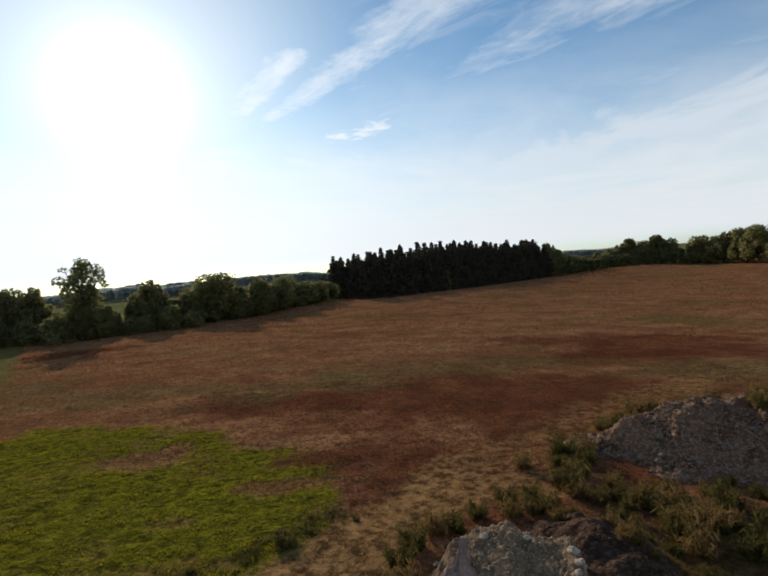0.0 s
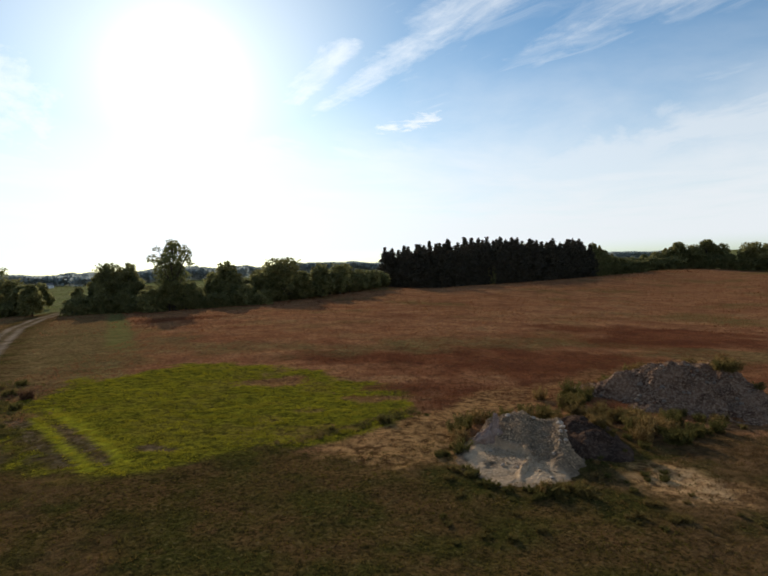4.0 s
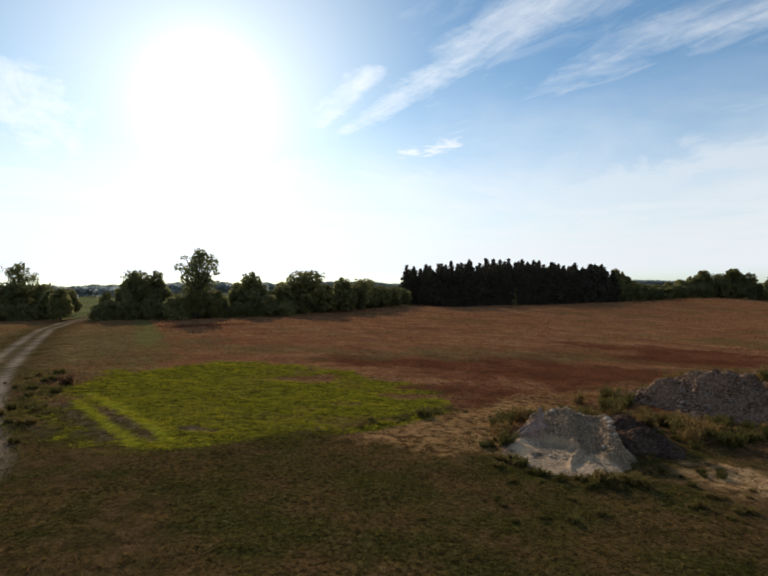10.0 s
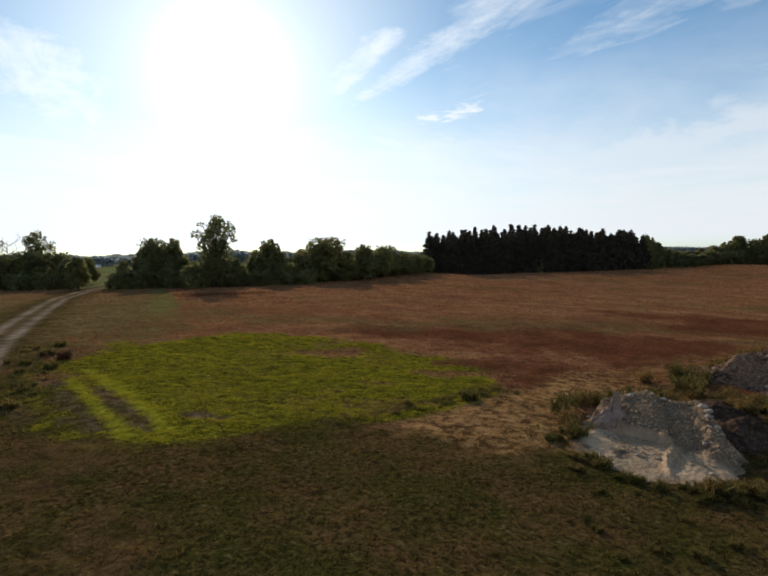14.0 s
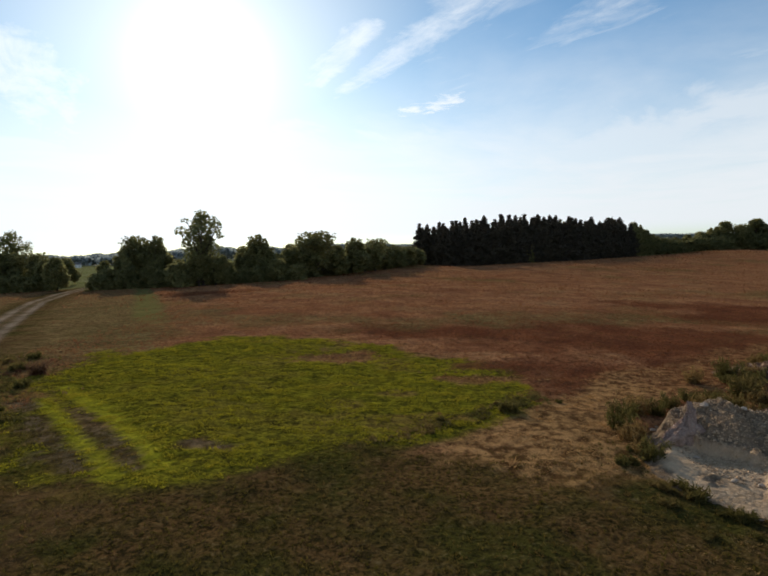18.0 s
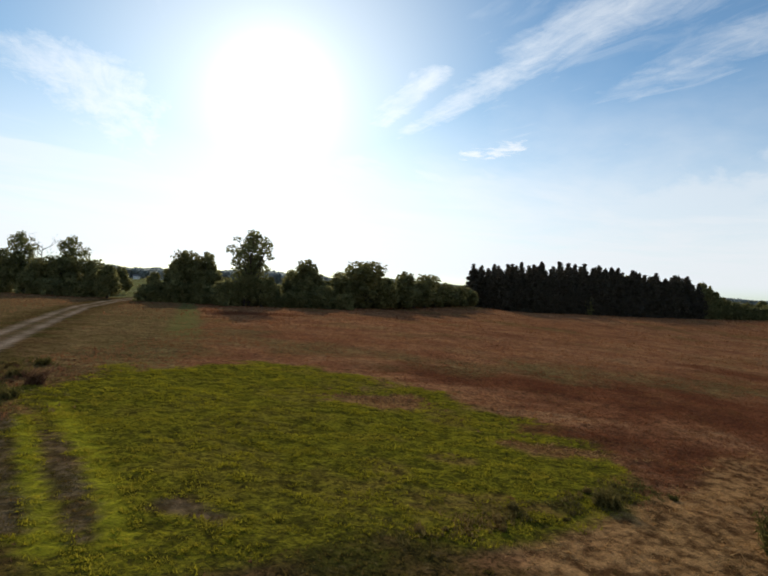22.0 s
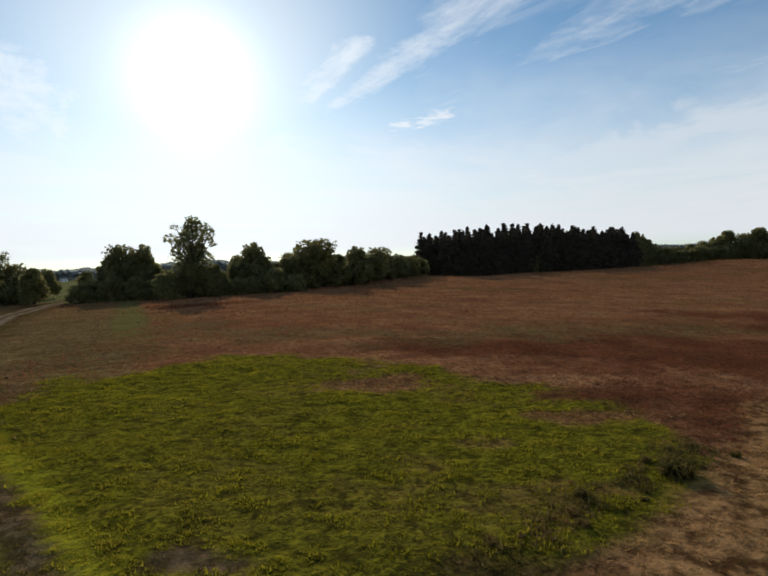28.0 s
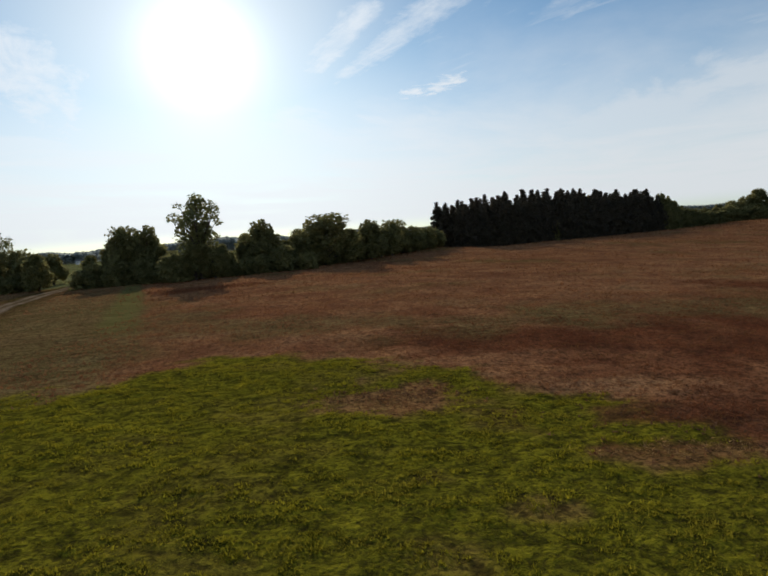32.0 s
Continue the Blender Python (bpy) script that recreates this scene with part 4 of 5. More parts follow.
def pine_tree(name, height, wide, seed, label=""):
    """A plantation pine: straight trunk, whorls of branches, tufted needles, a pointed leader."""
    pick = np.random.default_rng(seed)
    tree = new(name)
    lean = pick.normal(0, 0.15, 2)
    trunk = [(lean[0] * k, lean[1] * k, -0.15 + (height * 0.97 + 0.15) * k) for k in np.linspace(0, 1, 5)]
    part("trunk", tubes_mesh("trunk", [(trunk, [0.2, 0.16, 0.12, 0.07, 0.015])]), BARK, tree, "straight brown pine trunk")
    twigs, places = [], []
    level = 0.04
    while level < 0.985:
        arms = 6 if level < 0.8 else 5
        reach = wide * min(1.0, (1.0 - level) * 1.7) * (0.72 + 0.28 * min(1, level * 3)) + 0.06
        for k in range(arms):
            turn = 2 * math.pi * (k + pick.uniform(0, 0.8)) / arms + level * 9
            long = reach * pick.uniform(0.65, 1.12)
            root = np.array([lean[0] * level, lean[1] * level, height * level])
            rise = long * pick.uniform(-0.05, 0.35)
            tip = root + [math.cos(turn) * long, math.sin(turn) * long, rise]
            twigs.append(([tuple(root), tuple((root + tip) / 2 - [0, 0, 0.05 * long]), tuple(tip)], [0.045, 0.03, 0.008]))
            n = int(6 + 17 * long)
            s = pick.uniform(0.15, 1.03, n)[:, None]
            places.append(root + (tip - root) * s + pick.normal(0, 1, (n, 3)) * [0.2, 0.2, 0.14] * (0.6 + 0.5 * long / wide))
        level += pick.uniform(0.036, 0.052)
    n = 16
    places.append(np.array([lean[0], lean[1], height]) - [0, 0, 1] * pick.uniform(0, height * 0.09, (n, 1)) + pick.normal(0, 0.05, (n, 3)))
    tagged(part("branch", tubes_mesh("branch", twigs, 3), BARK, tree), kind="stuff")
    part("crown", leaves_mesh("crown", np.concatenate(places), 0.39, 0.1, 1.9), NEEDLE, tree)
    return tagged(tree, label, "pine tree")


def bare_tree(name, height, seed, label):
    """A dead tree without leaves: trunk and forking bare limbs."""
    pick = np.random.default_rng(seed)
    tree = new(name)
    part("trunk", tubes_mesh("trunk", [([(0, 0, -0.15), (0.1, 0, height * 0.3), (0.05, 0.1, height * 0.6), (0.3, 0, height * 0.97)], [0.22, 0.17, 0.11, 0.02])]), BARK, tree)
    limbs = []
    for k in range(11):
        turn, level = k * 2.2, 0.35 + 0.055 * k
        root = Vector((0.08, 0.05, height * level))
        long = height * pick.uniform(0.18, 0.34)
        tip = root + Vector((math.cos(turn) * long, math.sin(turn) * long, long * 0.75))
        mid = root.lerp(tip, 0.5) + Vector((0, 0, -0.08 * long))
        limbs.append(([root, mid, tip], [0.08, 0.05, 0.015]))
        for s in (0.5, 0.75):
            fork = root.lerp(tip, s)
            limbs.append(([fork, fork + Vector((pick.normal(0, 0.4), pick.normal(0, 0.4), 0.8)), fork + Vector((pick.normal(0, 0.7), pick.normal(0, 0.7), 1.4))], [0.035, 0.022, 0.008]))
    tagged(part("limb", tubes_mesh("limb", limbs), BARK, tree, "bare grey limbs"), kind="stuff")
    return tagged(tree, label, "dead tree")


def at_ground(x, y, turn=0.0, size=1.0, sink=0.0, tall=None):
    z = float(ground_height(x, y)) - sink
    m = Matrix.LocRotScale((x, y, z), Euler((0, 0, radians(turn))), (size, size, tall or size))
    return m


def set_scale(ob, m):
    """Place a copied thing with its own size."""
    loc, rot, size = m.decompose()
    ob.location, ob.rotation_euler, ob.scale = loc, rot.to_euler(), size
    return ob


def plant_copy(ob, x, y, turn, size, tall=None, label=""):
    made = copy_thing(ob, Matrix.Identity(4))
    set_scale(made, at_ground(x, y, turn, size, tall=tall))
    return tagged(made, label)


# ---- the hedgerow of broadleaved trees ----
HEDGE = "dark green broadleaved tree in the hedgerow at the field's edge"
round_a = broad_tree("broadleaf_tree", 8.0, 3.6, 11, label=HEDGE)
round_b = broad_tree("broadleaf_tree", 8.0, 3.0, 23, label=HEDGE)
round_c = broad_tree("broadleaf_tree", 8.0, 4.2, 37, label=HEDGE)
shrub = broad_tree("shrub", 3.4, 2.3, 41, 2200, low=0.05, label="dense dark green shrub at the foot of the hedgerow", category="shrub")
poplar = broad_tree("poplar_tree", 12.9, 4.2, 5, 4700, 1.0, POPLAR, 0.16, 0.33, "tall airy poplar standing above the hedgerow, light showing through", "tree")
set_scale(poplar, at_ground(-31.6, 97.0, 20, 1.13, tall=1.0))
set_scale(round_a, at_ground(-23.9, 104.0, 0, 1.14, tall=1.16))
set_scale(round_b, at_ground(-44.0, 108.0, 40, 1.1, tall=0.98))
set_scale(round_c, at_ground(-14.2, 108.0, 70, 1.32, tall=1.10))
set_scale(shrub, at_ground(-35.1, 95.0, 0, 1.25))
KINDS = {"a": (round_a, 3.6), "b": (round_b, 3.0), "c": (round_c, 4.2)}
# kind, place, height and half width of each further tree
ROW = """a -74.6 104 7.3 3.4 c -70.6 105 7.2 3.8 c -66.6 108 7.0 3.6 b -62.6 104 6.3 2.6 b -58.4 100 6.6 2.4 b -49.9 100 5.6 1.7 b -47.6 102.5 7.6 2.2
c -45.6 102 9.2 3.8 a -41.6 102 9.9 3.3 b -39.4 101 6.2 2.0 b -36.6 99 5.2 1.8 b -33.6 101 5.8 2.3 c -32.2 95.6 5.4 2.6 b -29.6 96.4 5.4 2.2 b -30.2 101 5.4 2.0 b -28.3 97 5.6 1.2 b -27.0 104 5.8 1.6
b -20.2 105 5.3 1.9 b -17.6 107 6.0 2.0 b -10.2 110 6.6 3.0 c -27.4 108 6.6 3.0 c -18.8 109 6.6 3.0 a -6.6 114 8.0 4.0 b -4.8 118 6.2 2.4 c -2.6 120 7.0 3.4 a 1.4 126 5.9 3.2 c 4.7 132 4.8 3.2 b 7.6 139 4.8 3.0 b -0.4 124 5.6 2.4 b 3.2 130 5.0 2.4
c -82.0 104 8.2 4.0 a -89.0 103 9.0 4.0 b -96.0 104 8.4 3.4 c -104.0 102 8.8 4.4 c -38.0 116 6.2 3.4 a -28.5 120 6.6 3.2 c -19.0 120 5.4 3.2 a -66.0 116 6.4 3.2"""


def plant_row(row, label=""):
    cells = row.split()
    for k in range(0, len(cells), 5):
        ob, wide = KINDS[cells[k]]
        x, y, h, half = (float(v) for v in cells[k + 1:k + 5])
        plant_copy(ob, x, y, 67 * k, half / wide, h / 8.0, label)


plant_row(ROW)
plant_copy(poplar, -72.3, 110.0, 130, 0.86, 0.9, "airy poplar rising above the far end of the hedgerow")
plant_copy(poplar, -80.5, 107.0, 210, 0.8, 0.92, "airy poplar rising above the far end of the hedgerow")
snag = bare_tree("dead_tree", 9.6, 3, "bare dead tree sticking out above the hedgerow")
set_scale(snag, at_ground(-76.4, 107.0))
for k in range(64):
    u = (k + random.uniform(0.1, 0.9)) / 64
    if u < 0.22:
        x, y = -100 + 38 * u / 0.22, 100.5
    elif u < 0.75:
        x, y = -49.6 + (u - 0.22) / 0.53 * 33.6, 97.5 + 4.5 * (u - 0.22)
    else:
        x, y = -16 + (u - 0.75) / 0.25 * 25, 105 + (u - 0.75) / 0.25 * 36
    plant_copy(shrub, x, y + random.uniform(-1.5, 1.5), random.uniform(0, 360), random.uniform(0.6, 1.1), random.uniform(0.5, 1.15))

# ---- the pine wood ----
PINE = "dark plantation pine with a pointed top in a dense stand"
PINES = [pine_tree("pine_tree", 12.0, 2.5, 60 + k, PINE) for k in range(5)]
first = list(PINES)
heights = random.Random(8)
for k in range(48):
    s = k / 47
    x, y = 12.5 + 92.0 * s, 143.2 + 82.8 * s
    h = 11.6 + 3.0 * min(1, s * 2.2) + 1.6 * s
    for row in range(3 if k else 0):
        px, py = x - row * 2.4 + random.uniform(-0.7, 0.7), y + row * 3.0 + random.uniform(-0.8, 0.8)
        size = h / 12.0 * heights.choice((0.86, 0.9, 0.94, 0.99, 1.05)) * random.uniform(0.96, 1.03) * (1 + 0.03 * row)
        if first:
            tree = first.pop()
            tagged(set_scale(tree, at_ground(px, py, random.uniform(0, 360), size)), group="pine stand")
        else:
            tagged(plant_copy(PINES[(k * 3 + row) % 5], px, py, random.uniform(0, 360), size), group="pine stand")
# ---- trees beyond the field ----
EDGE_ROW = """b 45.0 173.0 8.5 3.0 a 62.0 194.5 15.2 4.6 c 66.5 198.0 15.0 4.4 a 92.0 219.0 16.0 4.0 b 101.0 224.5 13.0 3.0"""
plant_row(EDGE_ROW, "dark green broadleaved tree among the pines of the wood")
FAR_ROW = """b 106.5 228 17.8 3.8 a 109.5 229 16.2 3.6 b 112.5 231 14.2 4.4 a 118.0 234 11.6 5.0 c 124.0 237 9.0 4.5 a 129.0 236 9.2 3.9 b 134.0 236 9.6 3.4 c 140.0 236 9.0 4.5
a 145.0 236 11.0 4.7 b 149.0 234 13.8 4.9 c 154.5 232 11.0 5.5 b 160.0 230 14.6 5.2 a 163.5 226 12.6 5.4 c 168.0 214 12.0 6.0
a 171.0 204 14.0 6.0 b 170.0 194 15.0 5.3 c 169.5 185 14.6 7.3 a 168.0 174 14.0 6.0 b 176.0 214 12.0 4.3 c 178.0 200 14.0 7.0"""
plant_row(FAR_ROW, "dark green broadleaved tree at the far side of the field")
for k in range(22):
    s = k / 21
    plant_copy(shrub, 108 + 60 * s, 232 + 3 * math.sin(9 * s) - 26 * max(0, s - 0.75) * 4, 40 * k, random.uniform(1.6, 2.4), random.uniform(1.3, 2.0))


def far_woods():
    """Wooded skyline seen through the gaps, as clumps of leaves in a haze-paled colour."""
    places = []
    for x0, x1, y0, tall in ((-420, -95, 330, 9), (-330, 60, 420, 9), (-60, 330, 480, 9), (-150, -60, 300, 7.5)):
        n = int((x1 - x0) * 95)
        x = rng.uniform(x0, x1, n)
        crown = tall * (0.55 + 0.55 * rough_noise(x, x * 0, 0.06, 71))
        z = crown * np.sqrt(rng.uniform(0, 1, n))
        y = y0 + 25 * (rough_noise(x, x * 0 + 5, 0.02, 75) - 0.5) + rng.normal(0, 3, n)
        places.append(np.stack([x, y, z + ground_height(x, y)], 1))
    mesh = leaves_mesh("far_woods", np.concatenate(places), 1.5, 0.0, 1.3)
    mesh.materials.append(HAZED_LEAF)
    tagged(new("far_woods", mesh), "green woods along the skyline, haze mixed into their leaf colour", "woods", kind="stuff")


far_woods()


def box(bm, x0, x1, y0, y1, z0, z1):
    made = bmesh.ops.create_cube(bm, size=1.0)["verts"]
    for v in made:
        v.co = Vector(((x0 + x1) / 2 + v.co.x * (x1 - x0), (y0 + y1) / 2 + v.co.y * (y1 - y0), (z0 + z1) / 2 + v.co.z * (z1 - z0)))


def farmhouse():
    house = tagged(new("farmhouse"), "small white farmhouse with a grey roof far away among trees", "house")
    bm = bmesh.new()
    box(bm, -4, 4, -3, 3, -0.3, 4.6)
    part("wall", bm, WALL, house)
    bm = bmesh.new()
    ends = [[bm.verts.new((x, y, z)) for y, z in ((-3.5, 4.4), (0, 7.0), (3.5, 4.4), (3.5, 4.65), (0, 7.3), (-3.5, 4.65))] for x in (-4.5, 4.5)]
    bm.faces.new(ends[0])
    bm.faces.new(ends[1][::-1])
    for k in range(6):
        bm.faces.new((ends[0][k], ends[1][k], ends[1][(k + 1) % 6], ends[0][(k + 1) % 6]))
    part("roof", bm, ROOF, house)
    for x in (-2.4, 2.4):
        bm = bmesh.new()
        box(bm, x - 0.5, x + 0.5, -3.06, -2.98, 1.6, 3.0)
        part("window", bm, PANE, house)
    set_scale(house, at_ground(-158, 286, 20, 0.36))


farmhouse()

# ---- the two heaps ----
SAND_AT, GRAVEL_AT = (7.3, 19.9), (19.3, 29.0)


def sand_axes(x, y):
    """Places on the pale heap: across and along its open side, and the ragged distance from its middle."""
    ox, oy = x - SAND_AT[0], y - SAND_AT[1]
    u, v = (0.933 * ox - 0.36 * oy + 0.42) / 2.35, (0.36 * ox + 0.933 * oy) / 3.3
    ragged = rough_noise(x, y, 0.9, 81) - 0.5
    return u, v, ragged, np.hypot(u, v) * (1 + 0.3 * ragged + 0.12 * (rough_noise(x, y, 3.0, 85, 2) - 0.5))


def sand_edge(u, ragged):
    """Where, along the heap, the smooth floor ends and the rubble slope begins."""
    return -0.1 - 0.58 * u + 0.32 * ragged


def stony_part(u, v, ragged):
    patch = smooth(1 - np.hypot((u - 0.42) / 0.2, (v + 0.5) / 0.26) + 0.8 * ragged, 0.0, 0.4)
    return np.maximum(smooth(v - sand_edge(u, ragged), -0.02, 0.08) * (1 - patch), smooth(-u - 0.2 * v + ragged, 0.62, 0.8))


def sand_height(x, y):
    """The pale heap: a smooth dug-out floor open to the south, a rubble slope up to a level ridge behind it, and a steep east side."""
    u, v, ragged, r = sand_axes(x, y)
    edge = sand_edge(u, ragged)
    rubble = stony_part(u, v, ragged)
    lumps, fine = rough_noise(x, y, 2.2, 87) - 0.5, rough_noise(x, y, 7.0, 89, 3) - 0.5
    floor = 0.02 + 0.27 * smooth(v, -1.0, 0.35) - 0.16 * np.exp(-(((u + 0.3) / 0.3) ** 2) - ((v - 0.02) / 0.25) ** 2)
    rise = np.clip((v - edge) / np.maximum(0.46 - edge, 0.12), 0, 1)
    slope = 0.52 * rise ** 0.9 * (1 - 0.62 * smooth(-u, -0.15, 0.5))
    ledge = 0.27 * smooth(v - edge, 0.0, 0.035) * smooth(0.22 - u, 0.0, 0.2) + 0.07 * smooth(v - edge - 0.17, 0.0, 0.04) * smooth(0.05 - u, 0.0, 0.2)
    crest = 0.12 * np.exp(-(((v - 0.5) / 0.07) ** 2)) * smooth(u, -0.3, 0.1) * smooth(0.9 - u, 0.0, 0.2)
    east = 0.2 * np.exp(-(((u - 0.66 - 0.1 * ragged) / 0.12) ** 2)) * smooth(v, -0.7, 0.1)
    rib = 0.13 * np.exp(-(((u - 0.12 + 0.06 * np.sin(7 * v)) / 0.04) ** 2)) * smooth(v, 0.05, -0.15) * smooth(v, -1.0, -0.7)
    west = 0.1 * smooth(-u, 0.58, 0.78) * smooth(v, -0.45, 0.1)
    h = floor + slope + ledge + crest + east + rib + west + 0.2 * lumps * rubble + fine * (0.02 + 0.2 * rubble)
    fall = (1 - smooth(v + 0.3 * ragged, 0.56, 0.95)) * (1 - smooth(u + 0.3 * ragged, 0.72, 1.0))
    edge_off = 1 - smooth(r, 0.72, 1.02)
    return np.maximum(h, 0.06) * np.minimum(fall + 0.15, 1.0) * edge_off - 0.07 * smooth(r, 0.98, 1.08)


def sand_tone(x, y):
    """1 on the smooth sand floor, less on the rubble and the flanks."""
    u, v, ragged, r = sand_axes(x, y)
    return (1 - 0.95 * stony_part(u, v, ragged)) * (1 - 0.7 * smooth(r, 0.88, 1.0)) * (1 - 0.8 * smooth(u + ragged, 0.78, 0.95))


SOIL_AT = (10.1, 21.7)


def soil_height(x, y):
    """Dark soil slumped on the heap's east side."""
    r = np.hypot((x - SOIL_AT[0]) / 1.75, (y - SOIL_AT[1]) / 2.7) * (1 + 0.3 * (rough_noise(x, y, 0.9, 95) - 0.5))
    return 1.0 * np.clip(1 - r, 0, 1) ** 0.85 + (rough_noise(x, y, 2.0, 97) - 0.5) * 0.5 * smooth(r, 1.05, 0.75) - 0.08 * smooth(r, 0.95, 1.05)


def gravel_height(x, y):
    """The dark heap: a blunt top with spurs and gullies down its flanks, and a lower tipped load on its east side."""
    u, v = (x - GRAVEL_AT[0]) / 5.0, (y - GRAVEL_AT[1]) / 4.3
    turn = np.arctan2(v, u)
    r = np.hypot(u, v) * (1 + 0.1 * np.cos(3 * turn + 0.6) + 0.11 * np.cos(7 * turn + 1.4) * smooth(np.hypot(u, v), 0.1, 0.4) + 0.3 * (rough_noise(x, y, 0.5, 91) - 0.5))
    h = 2.45 * np.clip(1 - r, 0, 1) ** 1.15 * (1 - 0.14 * np.exp(-(r / 0.18) ** 2))
    spur = 0.75 * np.exp(-((x - GRAVEL_AT[0] + 3.2) / 1.9) ** 2 - ((y - GRAVEL_AT[1] + 0.6) / 1.5) ** 2)
    load = 0.7 * np.exp(-((x - GRAVEL_AT[0] - 2.7) / 1.5) ** 2 - ((y - GRAVEL_AT[1] + 0.4) / 1.7) ** 2)
    cut = 0.45 * np.exp(-((x - GRAVEL_AT[0] - 1.0 - 0.25 * (y - GRAVEL_AT[1])) / 0.55) ** 2) * smooth(GRAVEL_AT[1] - y, -0.3, 1.2)
    h = h + (spur + load - cut) * smooth(r, 1.0, 0.7)
    return h + ((rough_noise(x, y, 1.1, 93) - 0.5) * 0.85 + (rough_noise(x, y, 4.5, 94, 2) - 0.5) * 0.22) * smooth(r, 1.05, 0.7) - 0.08 * smooth(r, 0.97, 1.05)


def heap(name, height, centre, half, step, mat, label, tone=None):
    lx, ly = np.arange(-half, half, step), np.arange(-half, half, step)
    x, y = (v.ravel() for v in np.meshgrid(lx + centre[0], ly + centre[1]))
    h = height(x, y)
    mesh = quick_mesh(name, np.stack([x, y, surface_z(x, y) + h], 1), grid_faces(len(lx), len(ly), h > -0.055), None if tone is None else tone(x, y))
    mesh.materials.append(mat)
    return soften(tagged(new(name, mesh), label, "earth pile"))


heap("sand_mound", sand_height, SAND_AT, 4.0, 0.045, SAND, "pale grey sand and rubble pile with a dug-out hollow", sand_tone)
heap("earth_bank", soil_height, SOIL_AT, 2.9, 0.07, SOIL, "dark soil bank slumped against the sand pile")
heap("gravel_mound", gravel_height, GRAVEL_AT, 7.4, 0.1, GRAVEL, "dark grey gravel mound overgrown at its foot")


def stone_mesh(seed, rough=0.22):
    pick = random.Random(seed)
    bm = bmesh.new()
    bmesh.ops.create_icosphere(bm, subdivisions=2, radius=0.5)
    off = Vector((pick.uniform(0, 50), pick.uniform(0, 50), pick.uniform(0, 50)))
    for v in bm.verts:
        v.co *= 1 + rough * noise.noise(v.co * 2.2 + off) * 2 + 0.08 * noise.noise(v.co * 6 + off)
        v.co.z *= 0.72
    mesh = bpy.data.meshes.new("stone")
    bm.to_mesh(mesh)
    bm.free()
    return mesh


STONE_MESHES = [stone_mesh(s) for s in range(5)]
GREY_MESHES = [stone_mesh(s + 20) for s in range(4)]
for mesh in STONE_MESHES:
    mesh.materials.append(STONE)
for mesh in GREY_MESHES:
    mesh.materials.append(GREY_STONE)


def lay_stone(mesh, x, y, size, height, label):
    z = float(surface_z(np.array(x), np.array(y)) + height(np.array(x), np.array(y)))
    ob = new("stone", mesh)
    ob.location, ob.scale = (x, y, z + size * 0.18), (size * random.uniform(0.85, 1.2), size * random.uniform(0.85, 1.2), size)
    ob.rotation_euler = (random.uniform(-0.3, 0.3), random.uniform(-0.3, 0.3), random.uniform(0, 6.3))
    return tagged(ob, label, "stone")


for x, y, size in ((8.75, 20.6, 0.3), (8.7, 20.2, 0.25), (8.85, 20.4, 0.2), (8.55, 19.5, 0.18), (6.95, 21.7, 0.22)):
    lay_stone(STONE_MESHES[random.randrange(5)], x, y, size, sand_height, "pale stone lying on the sand pile's rim")
for k in range(11):
    a, r = random.uniform(0, 6.28), random.uniform(0.5, 1.0)
    lay_stone(STONE_MESHES[k % 5], SAND_AT[0] - 0.5 + 2.0 * r * math.cos(a), SAND_AT[1] + 0.2 + 2.8 * r * math.sin(a), random.uniform(0.07, 0.18), sand_height, "small pale stone on the sand pile")
for k in range(34):
    a, r = random.uniform(0, 6.28), random.uniform(0.05, 0.95)
    lay_stone(GREY_MESHES[k % 4], GRAVEL_AT[0] + 5.3 * r * math.cos(a), GRAVEL_AT[1] + 4.6 * r * math.sin(a), random.uniform(0.08, 0.24), gravel_height, "loose stone on the gravel mound")


for x, y, size in ((16.2, 28.0, 0.34), (17.0, 27.2, 0.28), (16.6, 26.4, 0.22), (15.8, 27.3, 0.26), (18.1, 26.6, 0.2), (20.6, 26.4, 0.24), (17.6, 28.2, 0.22)):
    lay_stone(GREY_MESHES[random.randrange(4)], x, y, size, gravel_height, "grey stone on the gravel mound's flank")


def pebbles(name, height, centre, rx, ry, count, lo, hi, mat, label):
    """Loose small stones as one sheet of stuff: little eight-sided lumps."""
    a, r = rng.uniform(0, 2 * np.pi, count), np.sqrt(rng.uniform(0, 1, count))
    x, y = centre[0] + rx * r * np.cos(a), centre[1] + ry * r * np.sin(a)
    z = surface_z(x, y) + height(x, y)
    size = rng.uniform(lo, hi, count) * (0.6 + 0.8 * rng.uniform(0, 1, count) ** 3)
    corners = np.array([(1, 0, 0), (0, 1, 0), (-1, 0, 0), (0, -1, 0), (0, 0, 0.8), (0, 0, -0.8)], float)
    verts = np.stack([x, y, z], 1)[:, None] + corners * size[:, None, None] * rng.uniform(0.6, 1.3, (count, 6, 1))
    tri = np.array([(0, 1, 4), (1, 2, 4), (2, 3, 4), (3, 0, 4), (1, 0, 5), (2, 1, 5), (3, 2, 5), (0, 3, 5)])
    mesh = quick_mesh(name, verts.reshape(-1, 3), (np.arange(count)[:, None, None] * 6 + tri).reshape(-1, 3), np.repeat(rng.uniform(0.4, 1.0, count), 6))
    mesh.materials.append(mat)
    tagged(new(name, mesh), label, "gravel", kind="stuff")


